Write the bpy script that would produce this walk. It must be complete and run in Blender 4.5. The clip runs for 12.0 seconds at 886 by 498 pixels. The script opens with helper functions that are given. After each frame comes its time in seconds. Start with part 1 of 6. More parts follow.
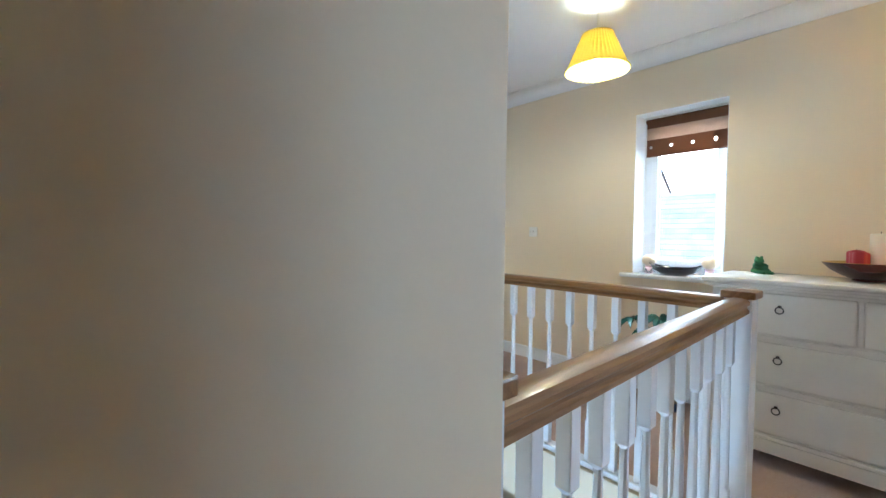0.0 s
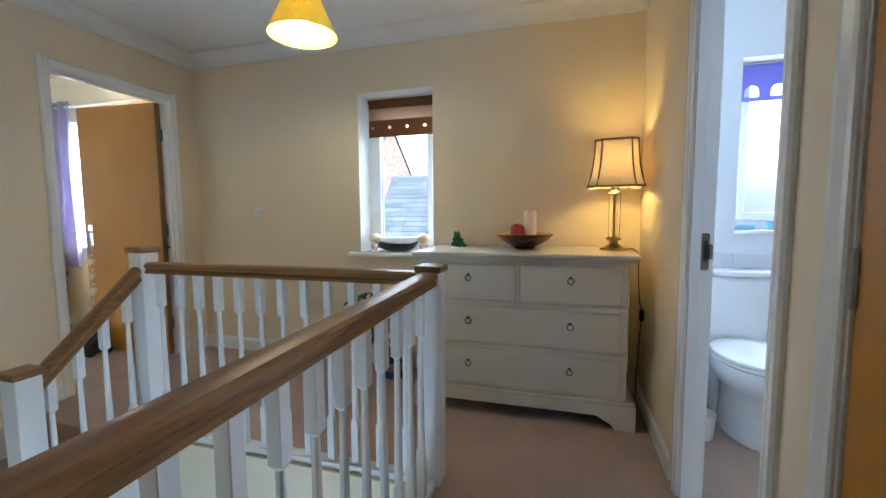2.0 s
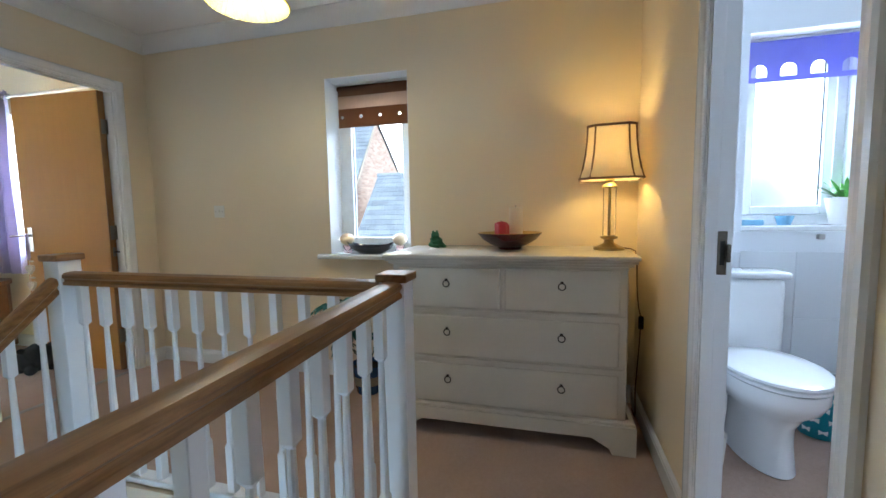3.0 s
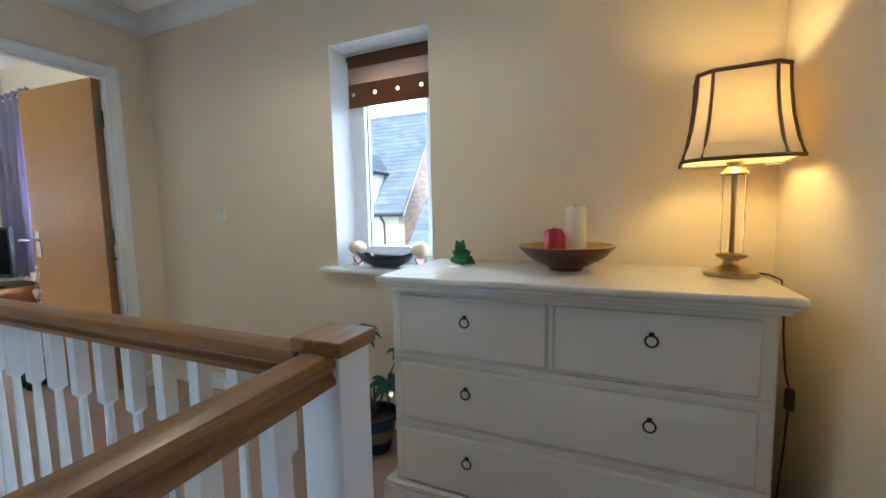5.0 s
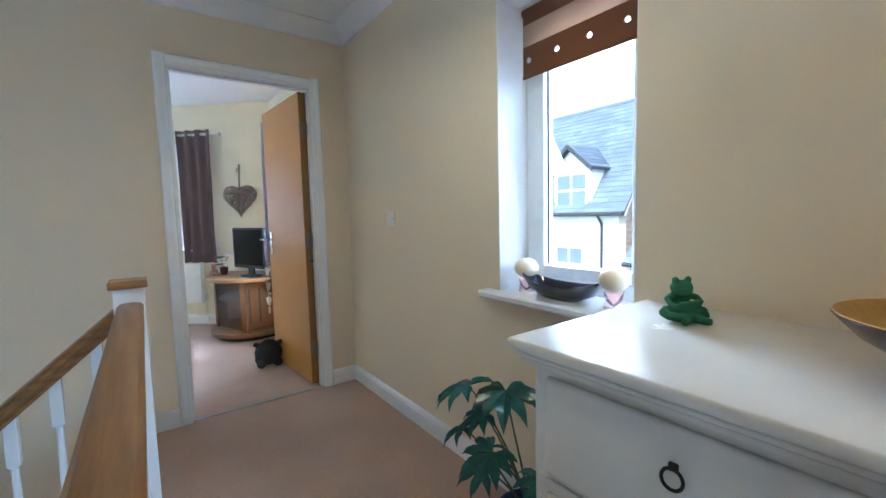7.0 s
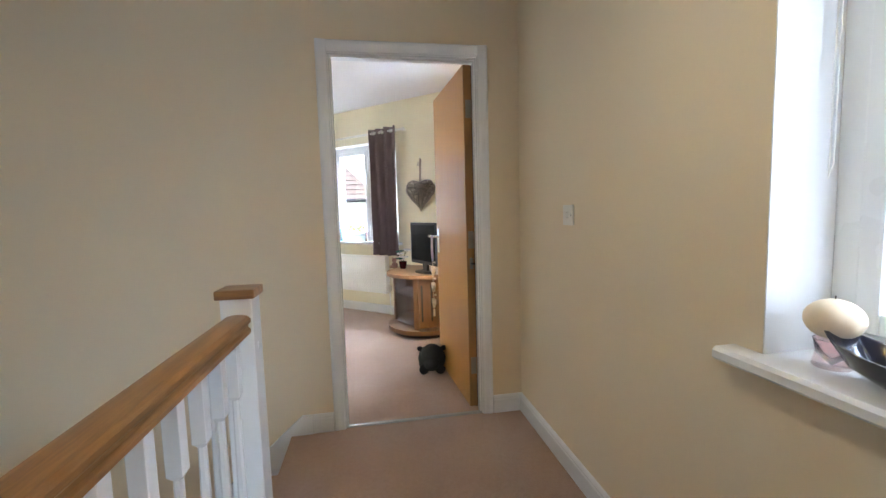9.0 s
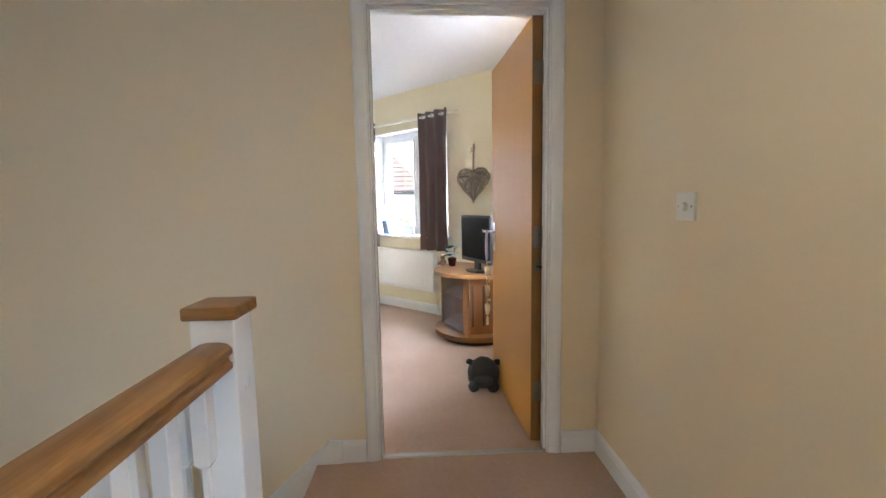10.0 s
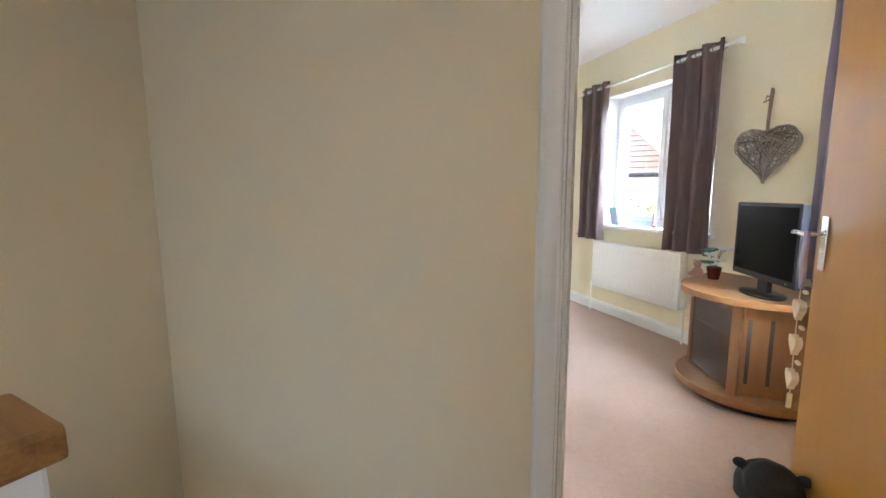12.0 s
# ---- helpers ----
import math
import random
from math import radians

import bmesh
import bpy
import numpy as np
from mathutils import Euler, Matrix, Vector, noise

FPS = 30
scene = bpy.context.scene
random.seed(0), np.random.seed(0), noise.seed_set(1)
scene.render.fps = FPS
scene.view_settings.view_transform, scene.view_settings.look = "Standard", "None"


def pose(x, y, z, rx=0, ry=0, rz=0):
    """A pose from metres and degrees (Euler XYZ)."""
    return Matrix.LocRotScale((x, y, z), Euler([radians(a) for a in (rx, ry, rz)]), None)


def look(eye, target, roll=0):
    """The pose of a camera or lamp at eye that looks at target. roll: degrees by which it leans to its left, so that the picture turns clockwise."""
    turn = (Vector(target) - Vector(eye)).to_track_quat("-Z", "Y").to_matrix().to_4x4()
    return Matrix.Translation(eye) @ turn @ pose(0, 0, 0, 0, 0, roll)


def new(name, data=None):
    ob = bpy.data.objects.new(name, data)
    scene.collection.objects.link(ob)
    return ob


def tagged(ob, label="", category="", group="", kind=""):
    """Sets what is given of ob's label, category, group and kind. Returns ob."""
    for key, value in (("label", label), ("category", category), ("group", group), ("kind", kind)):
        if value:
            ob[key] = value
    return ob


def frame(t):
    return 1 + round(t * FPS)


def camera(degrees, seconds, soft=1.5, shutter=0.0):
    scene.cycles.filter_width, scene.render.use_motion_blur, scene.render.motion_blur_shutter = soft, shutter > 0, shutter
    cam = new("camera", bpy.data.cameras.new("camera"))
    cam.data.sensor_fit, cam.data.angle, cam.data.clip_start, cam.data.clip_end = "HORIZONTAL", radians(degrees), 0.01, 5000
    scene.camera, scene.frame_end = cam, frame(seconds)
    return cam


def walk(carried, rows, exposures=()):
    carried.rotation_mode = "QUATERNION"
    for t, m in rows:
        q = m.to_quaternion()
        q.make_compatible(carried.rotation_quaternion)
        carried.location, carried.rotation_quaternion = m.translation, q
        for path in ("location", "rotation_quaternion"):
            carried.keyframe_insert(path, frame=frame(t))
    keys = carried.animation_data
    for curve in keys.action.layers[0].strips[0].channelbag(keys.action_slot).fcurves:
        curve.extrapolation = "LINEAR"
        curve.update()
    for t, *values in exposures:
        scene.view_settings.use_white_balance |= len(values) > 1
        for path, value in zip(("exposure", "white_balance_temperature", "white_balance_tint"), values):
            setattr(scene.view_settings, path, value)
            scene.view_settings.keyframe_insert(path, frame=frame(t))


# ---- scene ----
cam = camera(94.2, 12.0)
PATH = [
    (0, (-0.002, -0.057, 1.108), (1.312, 1.449, 1.04), 0.6),
    (0.5, (0.052, -0.119, 1.123), (1.744, 0.941, 1.014), -0.1),
    (1, (0.072, -0.15, 1.112), (1.924, 0.594, 0.979), -0.1),
    (1.5, (0.123, -0.154, 1.116), (2.024, 0.45, 0.967), -0.2),
    (2, (0.27, -0.151, 1.115), (2.182, 0.412, 0.949), -0.4),
    (2.5, (0.423, -0.159, 1.118), (2.341, 0.379, 0.942), -0.7),
    (3, (0.554, -0.15, 1.114), (2.478, 0.368, 0.935), -1.0),
    (5, (1.254, -0.123, 1.128), (3.072, 0.692, 0.947), -1.2),
    (5.5, (1.441, -0.083, 1.142), (3.168, 0.91, 0.963), -1.0),
    (6, (1.574, -0.024, 1.156), (3.168, 1.171, 0.987), -1.0),
    (6.5, (1.718, 0.028, 1.157), (3.124, 1.441, 0.987), -1.1),
    (7, (1.871, 0.083, 1.163), (3.042, 1.696, 0.995), -1.4),
    (7.5, (1.96, 0.197, 1.154), (2.88, 1.966, 0.993), -1.5),
    (9.5, (2.247, 0.756, 1.176), (2.453, 2.737, 0.989), -1.4),
    (10, (2.247, 0.993, 1.157), (2.343, 2.98, 0.952), -1.0),
    (10.5, (2.247, 1.192, 1.157), (2.199, 3.18, 0.94), -0.9),
    (11, (2.286, 1.45, 1.141), (2.029, 3.421, 0.919), -0.7),
    (11.5, (2.288, 1.618, 1.135), (1.732, 3.525, 0.9), -0.6),
    (12, (2.248, 1.809, 1.13), (1.297, 3.549, 0.867), -0.3),
]
walk(cam, [(t, look(eye, target, roll)) for t, eye, target, roll in PATH],
     [(0.0, 1.42, 5400, 10), (0.5, 0.88, 5750, 10), (1.0, 0.82, 5750, 10), (2.0, 0.64, 5700, 10), (3.0, 0.62, 5650, 10), (5.0, 0.66, 5350, 10), (5.5, 0.72, 5250, 10), (6.0, 0.78, 5200, 10), (6.5, 0.82, 5150, 10), (7.0, 0.8, 5120, 10), (7.5, 0.62, 5120, 10), (9.5, 0.87, 6250, 16), (11.0, 0.85, 6300, 16), (12.0, 0.87, 6200, 14)])

# ---- world, sun, lamps ----
world = bpy.data.worlds.new("sky")
scene.world = world
world.use_nodes = True
wn = world.node_tree
sky = wn.nodes.new("ShaderNodeTexSky")
sky.sky_type = "NISHITA"
sky.sun_disc = False
sky.air_density, sky.dust_density, sky.ozone_density = 1.0, 7.0, 1.0
sky.sun_elevation, sky.sun_rotation = radians(38), radians(254)
wn.nodes["Background"].inputs[1].default_value = 0.15
wn.links.new(sky.outputs[0], wn.nodes["Background"].inputs[0])


def lamp(name, kind, energy, colour, m, size=0.0, size_y=0.0):
    data = bpy.data.lights.new(name, kind)
    data.energy, data.color = energy, colour
    if kind == "AREA":
        data.shape, data.size, data.size_y = "RECTANGLE", size, size_y
    elif kind == "POINT":
        data.shadow_soft_size = size
    elif kind == "SUN":
        data.angle = size
    ob = new(name, data)
    ob.matrix_world = m
    return ob


SUN_DIR = Vector((0.75, 0.22, -0.62))
lamp("sun", "SUN", 3.2, (1.0, 0.95, 0.87), look((0, 0, 30), Vector((0, 0, 30)) + SUN_DIR), radians(0.6))
DAY = (0.70, 0.84, 1.0)
lamp("landing_sky_south", "AREA", 55, DAY, look((4.9, 0.3, 2.85), (1.8, 1.6, 0.4)), 1.3, 0.9)
lamp("landing_sky_north", "AREA", 14, DAY, look((4.7, 3.3, 2.3), (2.9, 0.7, 1.0)), 1.3, 1.3)
lamp("bath_sky", "AREA", 34, (0.76, 0.88, 1.0), look((4.9, -2.75, 3.1), (2.4, -1.1, 0.5)), 1.4, 1.4)
lamp("bath_window_light", "AREA", 25, (0.76, 0.88, 1.0), look((3.195, -1.905, 1.40), (1.65, -0.65, 1.0)), 0.17, 0.62)
lamp("bed_sky", "AREA", 1300, DAY, look((4.2, 6.0, 2.2), (1.6, 5.2, 0.9)), 1.4, 1.4)
lamp("bed_side_sky_south", "AREA", 730, DAY, look((4.5, 2.6, 2.1), (2.5, 4.4, 0.9)), 1.4, 1.4)
lamp("bed_side_sky_north", "AREA", 480, DAY, look((4.6, 5.0, 2.2), (2.5, 3.4, 0.8)), 1.4, 1.4)
lamp("pendant_bulb", "POINT", 8.0, (1.0, 0.89, 0.66), pose(2.13, 1.12, 2.055), 0.06)
lamp("table_lamp_bulb", "POINT", 4.2, (1.0, 0.67, 0.21), pose(2.80, -0.424, 1.40), 0.06)
# unseen bluish fill added low in the stairwell to brighten spindles and newels
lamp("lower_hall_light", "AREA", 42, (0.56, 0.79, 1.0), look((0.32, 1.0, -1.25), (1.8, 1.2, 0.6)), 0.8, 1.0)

# ---- materials ----


def nodes_of(name):
    m = bpy.data.materials.new(name)
    m.use_nodes = True
    t = m.node_tree
    return m, t, t.nodes["Principled BSDF"]


def ramp(t, source, a, b, lo=0.3, hi=0.7):
    r = t.nodes.new("ShaderNodeValToRGB")
    r.color_ramp.elements[0].position, r.color_ramp.elements[1].position = lo, hi
    r.color_ramp.elements[0].color, r.color_ramp.elements[1].color = (*a, 1), (*b, 1)
    t.links.new(source, r.inputs[0])
    return r.outputs[0]


def coords(t, scale=(1, 1, 1), kind="Object"):
    c, m = t.nodes.new("ShaderNodeTexCoord"), t.nodes.new("ShaderNodeMapping")
    m.inputs["Scale"].default_value = scale
    t.links.new(c.outputs[kind], m.inputs[0])
    return m.outputs[0]


def noise_tex(t, vec, scale, detail=4.0, rough=0.55):
    n = t.nodes.new("ShaderNodeTexNoise")
    n.inputs["Scale"].default_value, n.inputs["Detail"].default_value, n.inputs["Roughness"].default_value = scale, detail, rough
    t.links.new(vec, n.inputs["Vector"])
    return n.outputs["Fac"]


def shade(c, k):
    return tuple(min(1.0, v * k) for v in c)


def bump(t, bsdf, source, strength, distance=0.002):
    b = t.nodes.new("ShaderNodeBump")
    b.inputs["Strength"].default_value, b.inputs["Distance"].default_value = strength, distance
    t.links.new(source, b.inputs["Height"])
    t.links.new(b.outputs[0], bsdf.inputs["Normal"])


def plain(name, colour, rough=0.5, metal=0.0, vary=0.06, scale=3.0, grain=60.0, relief=0.15, dist=0.001, coat=0.0, rvary=0.08):
    """A surface with broad and fine unevenness of tone, gloss and relief."""
    m, t, b = nodes_of(name)
    v = coords(t)
    broad, fine = noise_tex(t, v, scale), noise_tex(t, v, grain, 3)
    mix = t.nodes.new("ShaderNodeMath")
    mix.operation = "MULTIPLY_ADD"
    mix.inputs[1].default_value = 0.35
    t.links.new(fine, mix.inputs[0])
    half = t.nodes.new("ShaderNodeMath")
    half.operation = "MULTIPLY"
    half.inputs[1].default_value = 0.65
    t.links.new(broad, half.inputs[0])
    t.links.new(half.outputs[0], mix.inputs[2])
    t.links.new(ramp(t, mix.outputs[0], shade(colour, 1 - vary), shade(colour, 1 + vary)), b.inputs["Base Color"])
    rr = t.nodes.new("ShaderNodeMapRange")
    rr.inputs[3].default_value, rr.inputs[4].default_value = max(0.02, rough - rvary), min(1, rough + rvary)
    t.links.new(broad, rr.inputs[0])
    t.links.new(rr.outputs[0], b.inputs["Roughness"])
    b.inputs["Metallic"].default_value = metal
    b.inputs["Coat Weight"].default_value = coat
    bump(t, b, fine, relief, dist)
    return m


def wood(name, light, dark, rough, along=(1, 0, 0), scale=1.0, coat=0.0, fine=0.5, wave=0.22):
    """Veneer or solid timber with the grain along one axis."""
    m, t, b = nodes_of(name)
    v = coords(t, tuple(scale * (0.9 if a else 14.0) for a in along))
    wide, thin = noise_tex(t, v, 2.2, 6, 0.6), noise_tex(t, v, 11.0, 4, 0.6)
    w = t.nodes.new("ShaderNodeTexWave")
    w.wave_type, w.bands_direction = "BANDS", "DIAGONAL"
    w.inputs["Scale"].default_value, w.inputs["Distortion"].default_value = 0.7, 6.0
    w.inputs["Detail"].default_value, w.inputs["Detail Scale"].default_value = 3.0, 1.2
    t.links.new(v, w.inputs["Vector"])
    a = t.nodes.new("ShaderNodeMix")
    a.inputs[0].default_value = wave
    t.links.new(wide, a.inputs[2]), t.links.new(w.outputs["Fac"], a.inputs[3])
    c = t.nodes.new("ShaderNodeMix")
    c.inputs[0].default_value = fine
    t.links.new(a.outputs[0], c.inputs[2]), t.links.new(thin, c.inputs[3])
    t.links.new(ramp(t, c.outputs[0], dark, light, 0.32, 0.66), b.inputs["Base Color"])
    rr = t.nodes.new("ShaderNodeMapRange")
    rr.inputs[3].default_value, rr.inputs[4].default_value = rough - 0.08, rough + 0.1
    t.links.new(thin, rr.inputs[0])
    t.links.new(rr.outputs[0], b.inputs["Roughness"])
    b.inputs["Coat Weight"].default_value = coat
    bump(t, b, thin, 0.12, 0.0006)
    return m


def carpet_mat():
    m, t, b = nodes_of("carpet")
    v = coords(t)
    tuft, tread, grain = noise_tex(t, v, 260, 2, 0.6), noise_tex(t, v, 2.6, 3, 0.5), noise_tex(t, v, 55, 3, 0.6)
    mx = t.nodes.new("ShaderNodeMix")
    mx.inputs[0].default_value = 0.45
    t.links.new(tread, mx.inputs[2]), t.links.new(grain, mx.inputs[3])
    m2 = t.nodes.new("ShaderNodeMix")
    m2.inputs[0].default_value = 0.4
    t.links.new(mx.outputs[0], m2.inputs[2]), t.links.new(tuft, m2.inputs[3])
    t.links.new(ramp(t, m2.outputs[0], (0.32, 0.203, 0.143), (0.50, 0.345, 0.255), 0.3, 0.7), b.inputs["Base Color"])
    b.inputs["Roughness"].default_value = 0.95
    b.inputs["Sheen Weight"].default_value = 0.25
    bump(t, b, tuft, 0.5, 0.004)
    return m


def glass_mat(name, tint=(0.97, 1.0, 0.99), rough=0.0):
    m, t, b = nodes_of(name)
    b.inputs["Base Color"].default_value = (*tint, 1)
    b.inputs["Transmission Weight"].default_value, b.inputs["Roughness"].default_value = 1.0, rough
    b.inputs["IOR"].default_value = 1.45
    return m


def cloth(name, colour, see=0.0, weave=240.0, rough=0.9, vary=0.1):
    """Woven cloth; see is how much light passes through it."""
    m, t, b = nodes_of(name)
    v = coords(t)
    fine, broad = noise_tex(t, v, weave, 2), noise_tex(t, v, 6, 3)
    mx = t.nodes.new("ShaderNodeMix")
    mx.inputs[0].default_value = 0.5
    t.links.new(broad, mx.inputs[2]), t.links.new(fine, mx.inputs[3])
    col = ramp(t, mx.outputs[0], shade(colour, 1 - vary), shade(colour, 1 + vary))
    t.links.new(col, b.inputs["Base Color"])
    b.inputs["Roughness"].default_value = rough
    bump(t, b, fine, 0.3, 0.001)
    if see:
        tr, mix = t.nodes.new("ShaderNodeBsdfTranslucent"), t.nodes.new("ShaderNodeMixShader")
        t.links.new(col, tr.inputs[0])
        mix.inputs[0].default_value = see
        t.links.new(b.outputs[0], mix.inputs[1]), t.links.new(tr.outputs[0], mix.inputs[2])
        t.links.new(mix.outputs[0], t.nodes["Material Output"].inputs[0])
    return m


def random_tone(m, low, high):
    """Lets each object or island of the material take its own tone between two colours."""
    t, b = m.node_tree, m.node_tree.nodes["Principled BSDF"]
    oi, ge, ad = t.nodes.new("ShaderNodeObjectInfo"), t.nodes.new("ShaderNodeNewGeometry"), t.nodes.new("ShaderNodeMath")
    ad.operation = "WRAP"
    ad.inputs[1].default_value, ad.inputs[2].default_value = 1.0, 0.0
    s = t.nodes.new("ShaderNodeMath")
    t.links.new(oi.outputs["Random"], s.inputs[0]), t.links.new(ge.outputs["Random Per Island"], s.inputs[1])
    t.links.new(s.outputs[0], ad.inputs[0])
    n = noise_tex(t, coords(t), 9.0, 4)
    mx = t.nodes.new("ShaderNodeMix")
    mx.inputs[0].default_value = 0.4
    t.links.new(ad.outputs[0], mx.inputs[2]), t.links.new(n, mx.inputs[3])
    t.links.new(ramp(t, mx.outputs[0], low, high, 0.15, 0.85), b.inputs["Base Color"])
    return m


CREAM = plain("cream_emulsion", (0.80, 0.683, 0.50), 0.72, vary=0.02, scale=1.3, grain=140, relief=0.10, dist=0.0008)
CREAM_BED = plain("pale_yellow_emulsion", (0.84, 0.78, 0.585), 0.72, vary=0.02, scale=1.3, grain=140, relief=0.10, dist=0.0008)
CEIL = plain("white_ceiling_paint", (0.82, 0.81, 0.79), 0.85, vary=0.015, scale=1.0, grain=90, relief=0.1)
GLOSS = plain("white_gloss_paint", (0.85, 0.86, 0.865), 0.17, vary=0.02, scale=4, grain=45, relief=0.06)
UPVC = plain("white_upvc", (0.84, 0.87, 0.88), 0.28, vary=0.01, relief=0.02)
BATH = plain("white_bathroom_paint", (0.80, 0.83, 0.86), 0.6, vary=0.015, grain=140)
CHESTP = plain("antique_white_furniture_paint", (0.68, 0.63, 0.54), 0.24, vary=0.03, scale=5, grain=70, relief=0.08)
CARPET = carpet_mat()
OAK_X = wood("oiled_oak_along_x", (0.315, 0.160, 0.056), (0.165, 0.077, 0.024), 0.36, (1, 0, 0), 1.6, 0.08, wave=0.3)
OAK_Y = wood("oiled_oak_along_y", (0.315, 0.160, 0.056), (0.165, 0.077, 0.024), 0.36, (0, 1, 0), 1.6, 0.08, wave=0.3)
BEECH = wood("beech_veneer", (0.50, 0.235, 0.045), (0.46, 0.208, 0.036), 0.36, (0, 0, 1), 1.0, 0.0, wave=0.08)
BEECH.node_tree.nodes["Principled BSDF"].inputs["Specular IOR Level"].default_value = 0.3
BEECH_EDGE = wood("beech_lipping", (0.32, 0.155, 0.045), (0.24, 0.11, 0.03), 0.42, (0, 0, 1), 1.2)
UNITW = wood("light_oak_veneer", (0.215, 0.093, 0.030), (0.14, 0.058, 0.019), 0.35, (0, 0, 1), 1.2, 0.1, wave=0.05)
UNITX = wood("light_oak_top", (0.27, 0.125, 0.044), (0.185, 0.08, 0.028), 0.3, (1, 0, 0), 1.2, 0.15)
BRASS = plain("aged_brass", (0.40, 0.32, 0.16), 0.30, 1.0, vary=0.15, scale=12, relief=0.05)
AGED = plain("aged_bronze", (0.15, 0.125, 0.095), 0.45, 1.0, vary=0.25, scale=30, relief=0.1)
NICKEL = plain("dull_nickel", (0.24, 0.22, 0.19), 0.36, 1.0, vary=0.15, relief=0.05)
STEEL = plain("satin_steel", (0.38, 0.37, 0.35), 0.34, 1.0, vary=0.1, relief=0.03)
CHROME = plain("polished_chrome", (0.75, 0.75, 0.75), 0.1, 1.0, vary=0.04, relief=0.0)
IRON = plain("dark_bronze", (0.035, 0.028, 0.022), 0.4, 0.8, vary=0.2, relief=0.1)
BLACK = plain("black_plastic", (0.010, 0.010, 0.011), 0.4, vary=0.1, relief=0.03)
BLACK.node_tree.nodes["Principled BSDF"].inputs["Specular IOR Level"].default_value = 0.25
SCREEN = plain("black_screen", (0.004, 0.004, 0.005), 0.22, vary=0.1, relief=0.0)
SCREEN.node_tree.nodes["Principled BSDF"].inputs["Specular IOR Level"].default_value = 0.04
GLASS = glass_mat("window_glass")
OBSCURED = glass_mat("obscured_glass", (0.97, 1.0, 1.0), 0.22)
CLEAR = glass_mat("clear_glass", (1, 1, 1))
CLEAR.node_tree.nodes["Principled BSDF"].inputs["IOR"].default_value = 1.15
PORCELAIN = plain("white_porcelain", (0.85, 0.86, 0.86), 0.07, vary=0.01, relief=0.0, coat=0.4, rvary=0.03)
SOCKET = plain("white_plastic", (0.80, 0.78, 0.71), 0.35, vary=0.01, relief=0.02)
DARK = plain("shadow_gap_dark", (0.02, 0.018, 0.015), 0.9)

# ---- building helpers ----


def fused(ob, voxel):
    """Welds overlapping round pieces into one skin."""
    m = ob.modifiers.new("skin", "REMESH")
    m.mode, m.voxel_size, m.use_smooth_shade = "VOXEL", voxel, True
    k = ob.modifiers.new("soften", "SMOOTH")
    k.factor, k.iterations = 0.5, 3
    return ob


def place(name, at=(0, 0, 0), rz=0.0, label="", category="", group="", kind=""):
    """An Empty at a thing's base."""
    ob = new(name)
    ob.empty_display_size = 0.05
    ob.matrix_world = pose(*at, 0, 0, rz)
    return tagged(ob, label, category, group, kind)


def part(name, bm, material, parent=None, label="", smooth=False, kind=""):
    """Links a bmesh as one mesh object, under a thing or a part."""
    bmesh.ops.recalc_face_normals(bm, faces=bm.faces)
    me = bpy.data.meshes.new(name)
    bm.to_mesh(me)
    bm.free()
    me.materials.append(material)
    if smooth:
        me.polygons.foreach_set("use_smooth", [True] * len(me.polygons))
        me.set_sharp_from_angle(angle=radians(smooth if smooth > 1 else 40))
    ob = new(name, me)
    ob.parent = parent
    return tagged(ob, label, "", "", kind)


def again(ob, parent, m=None):
    """A further object on the mesh of ob."""
    o = new(ob.name.split(".")[0], ob.data)
    o.parent = parent
    if m is not None:
        o.matrix_basis = m
    return o


def box(x0, x1, y0, y1, z0, z1, bev=0.0, seg=1, bm=None):
    """A box, on its own or added to bm, with its edges rounded by bev."""
    tmp = bmesh.new()
    bmesh.ops.create_cube(tmp, size=1.0)
    for v in tmp.verts:
        v.co = ((x0 + x1) / 2 + v.co.x * (x1 - x0), (y0 + y1) / 2 + v.co.y * (y1 - y0), (z0 + z1) / 2 + v.co.z * (z1 - z0))
    if bev:
        bmesh.ops.bevel(tmp, geom=tmp.edges[:], offset=bev, segments=seg, profile=0.6, affect="EDGES")
    return tmp if bm is None else joined(bm, tmp)


def joined(bm, tmp, m=None):
    if m is not None:
        bmesh.ops.transform(tmp, matrix=m, verts=tmp.verts)
    me = bpy.data.meshes.new("tmp")
    tmp.to_mesh(me)
    tmp.free()
    bm.from_mesh(me)
    bpy.data.meshes.remove(me)
    return bm


def lathe(profile, n=32, bm=None, close=True):
    """A turned shape from (radius, height) pairs."""
    bm = bm or bmesh.new()
    rings = [[bm.verts.new((r * math.cos(2 * math.pi * i / n), r * math.sin(2 * math.pi * i / n), z)) for i in range(n)] for r, z in profile]
    for a, b in zip(rings, rings[1:]):
        for i in range(n):
            bm.faces.new((a[i], a[(i + 1) % n], b[(i + 1) % n], b[i]))
    if close:
        bm.faces.new(rings[0]), bm.faces.new(rings[-1])
    return bm


def prism(poly, a0, a1, axis="x", bm=None):
    """A flat outline drawn out along an axis; the outline's pairs are the other two axes in order."""
    bm = bm or bmesh.new()
    put = {"x": lambda p, a: (a, p[0], p[1]), "y": lambda p, a: (p[0], a, p[1]), "z": lambda p, a: (p[0], p[1], a)}[axis]
    lo, hi = [bm.verts.new(put(p, a0)) for p in poly], [bm.verts.new(put(p, a1)) for p in poly]
    n = len(poly)
    for i in range(n):
        bm.faces.new((lo[i], lo[(i + 1) % n], hi[(i + 1) % n], hi[i]))
    bm.faces.new(lo), bm.faces.new(hi)
    return bm


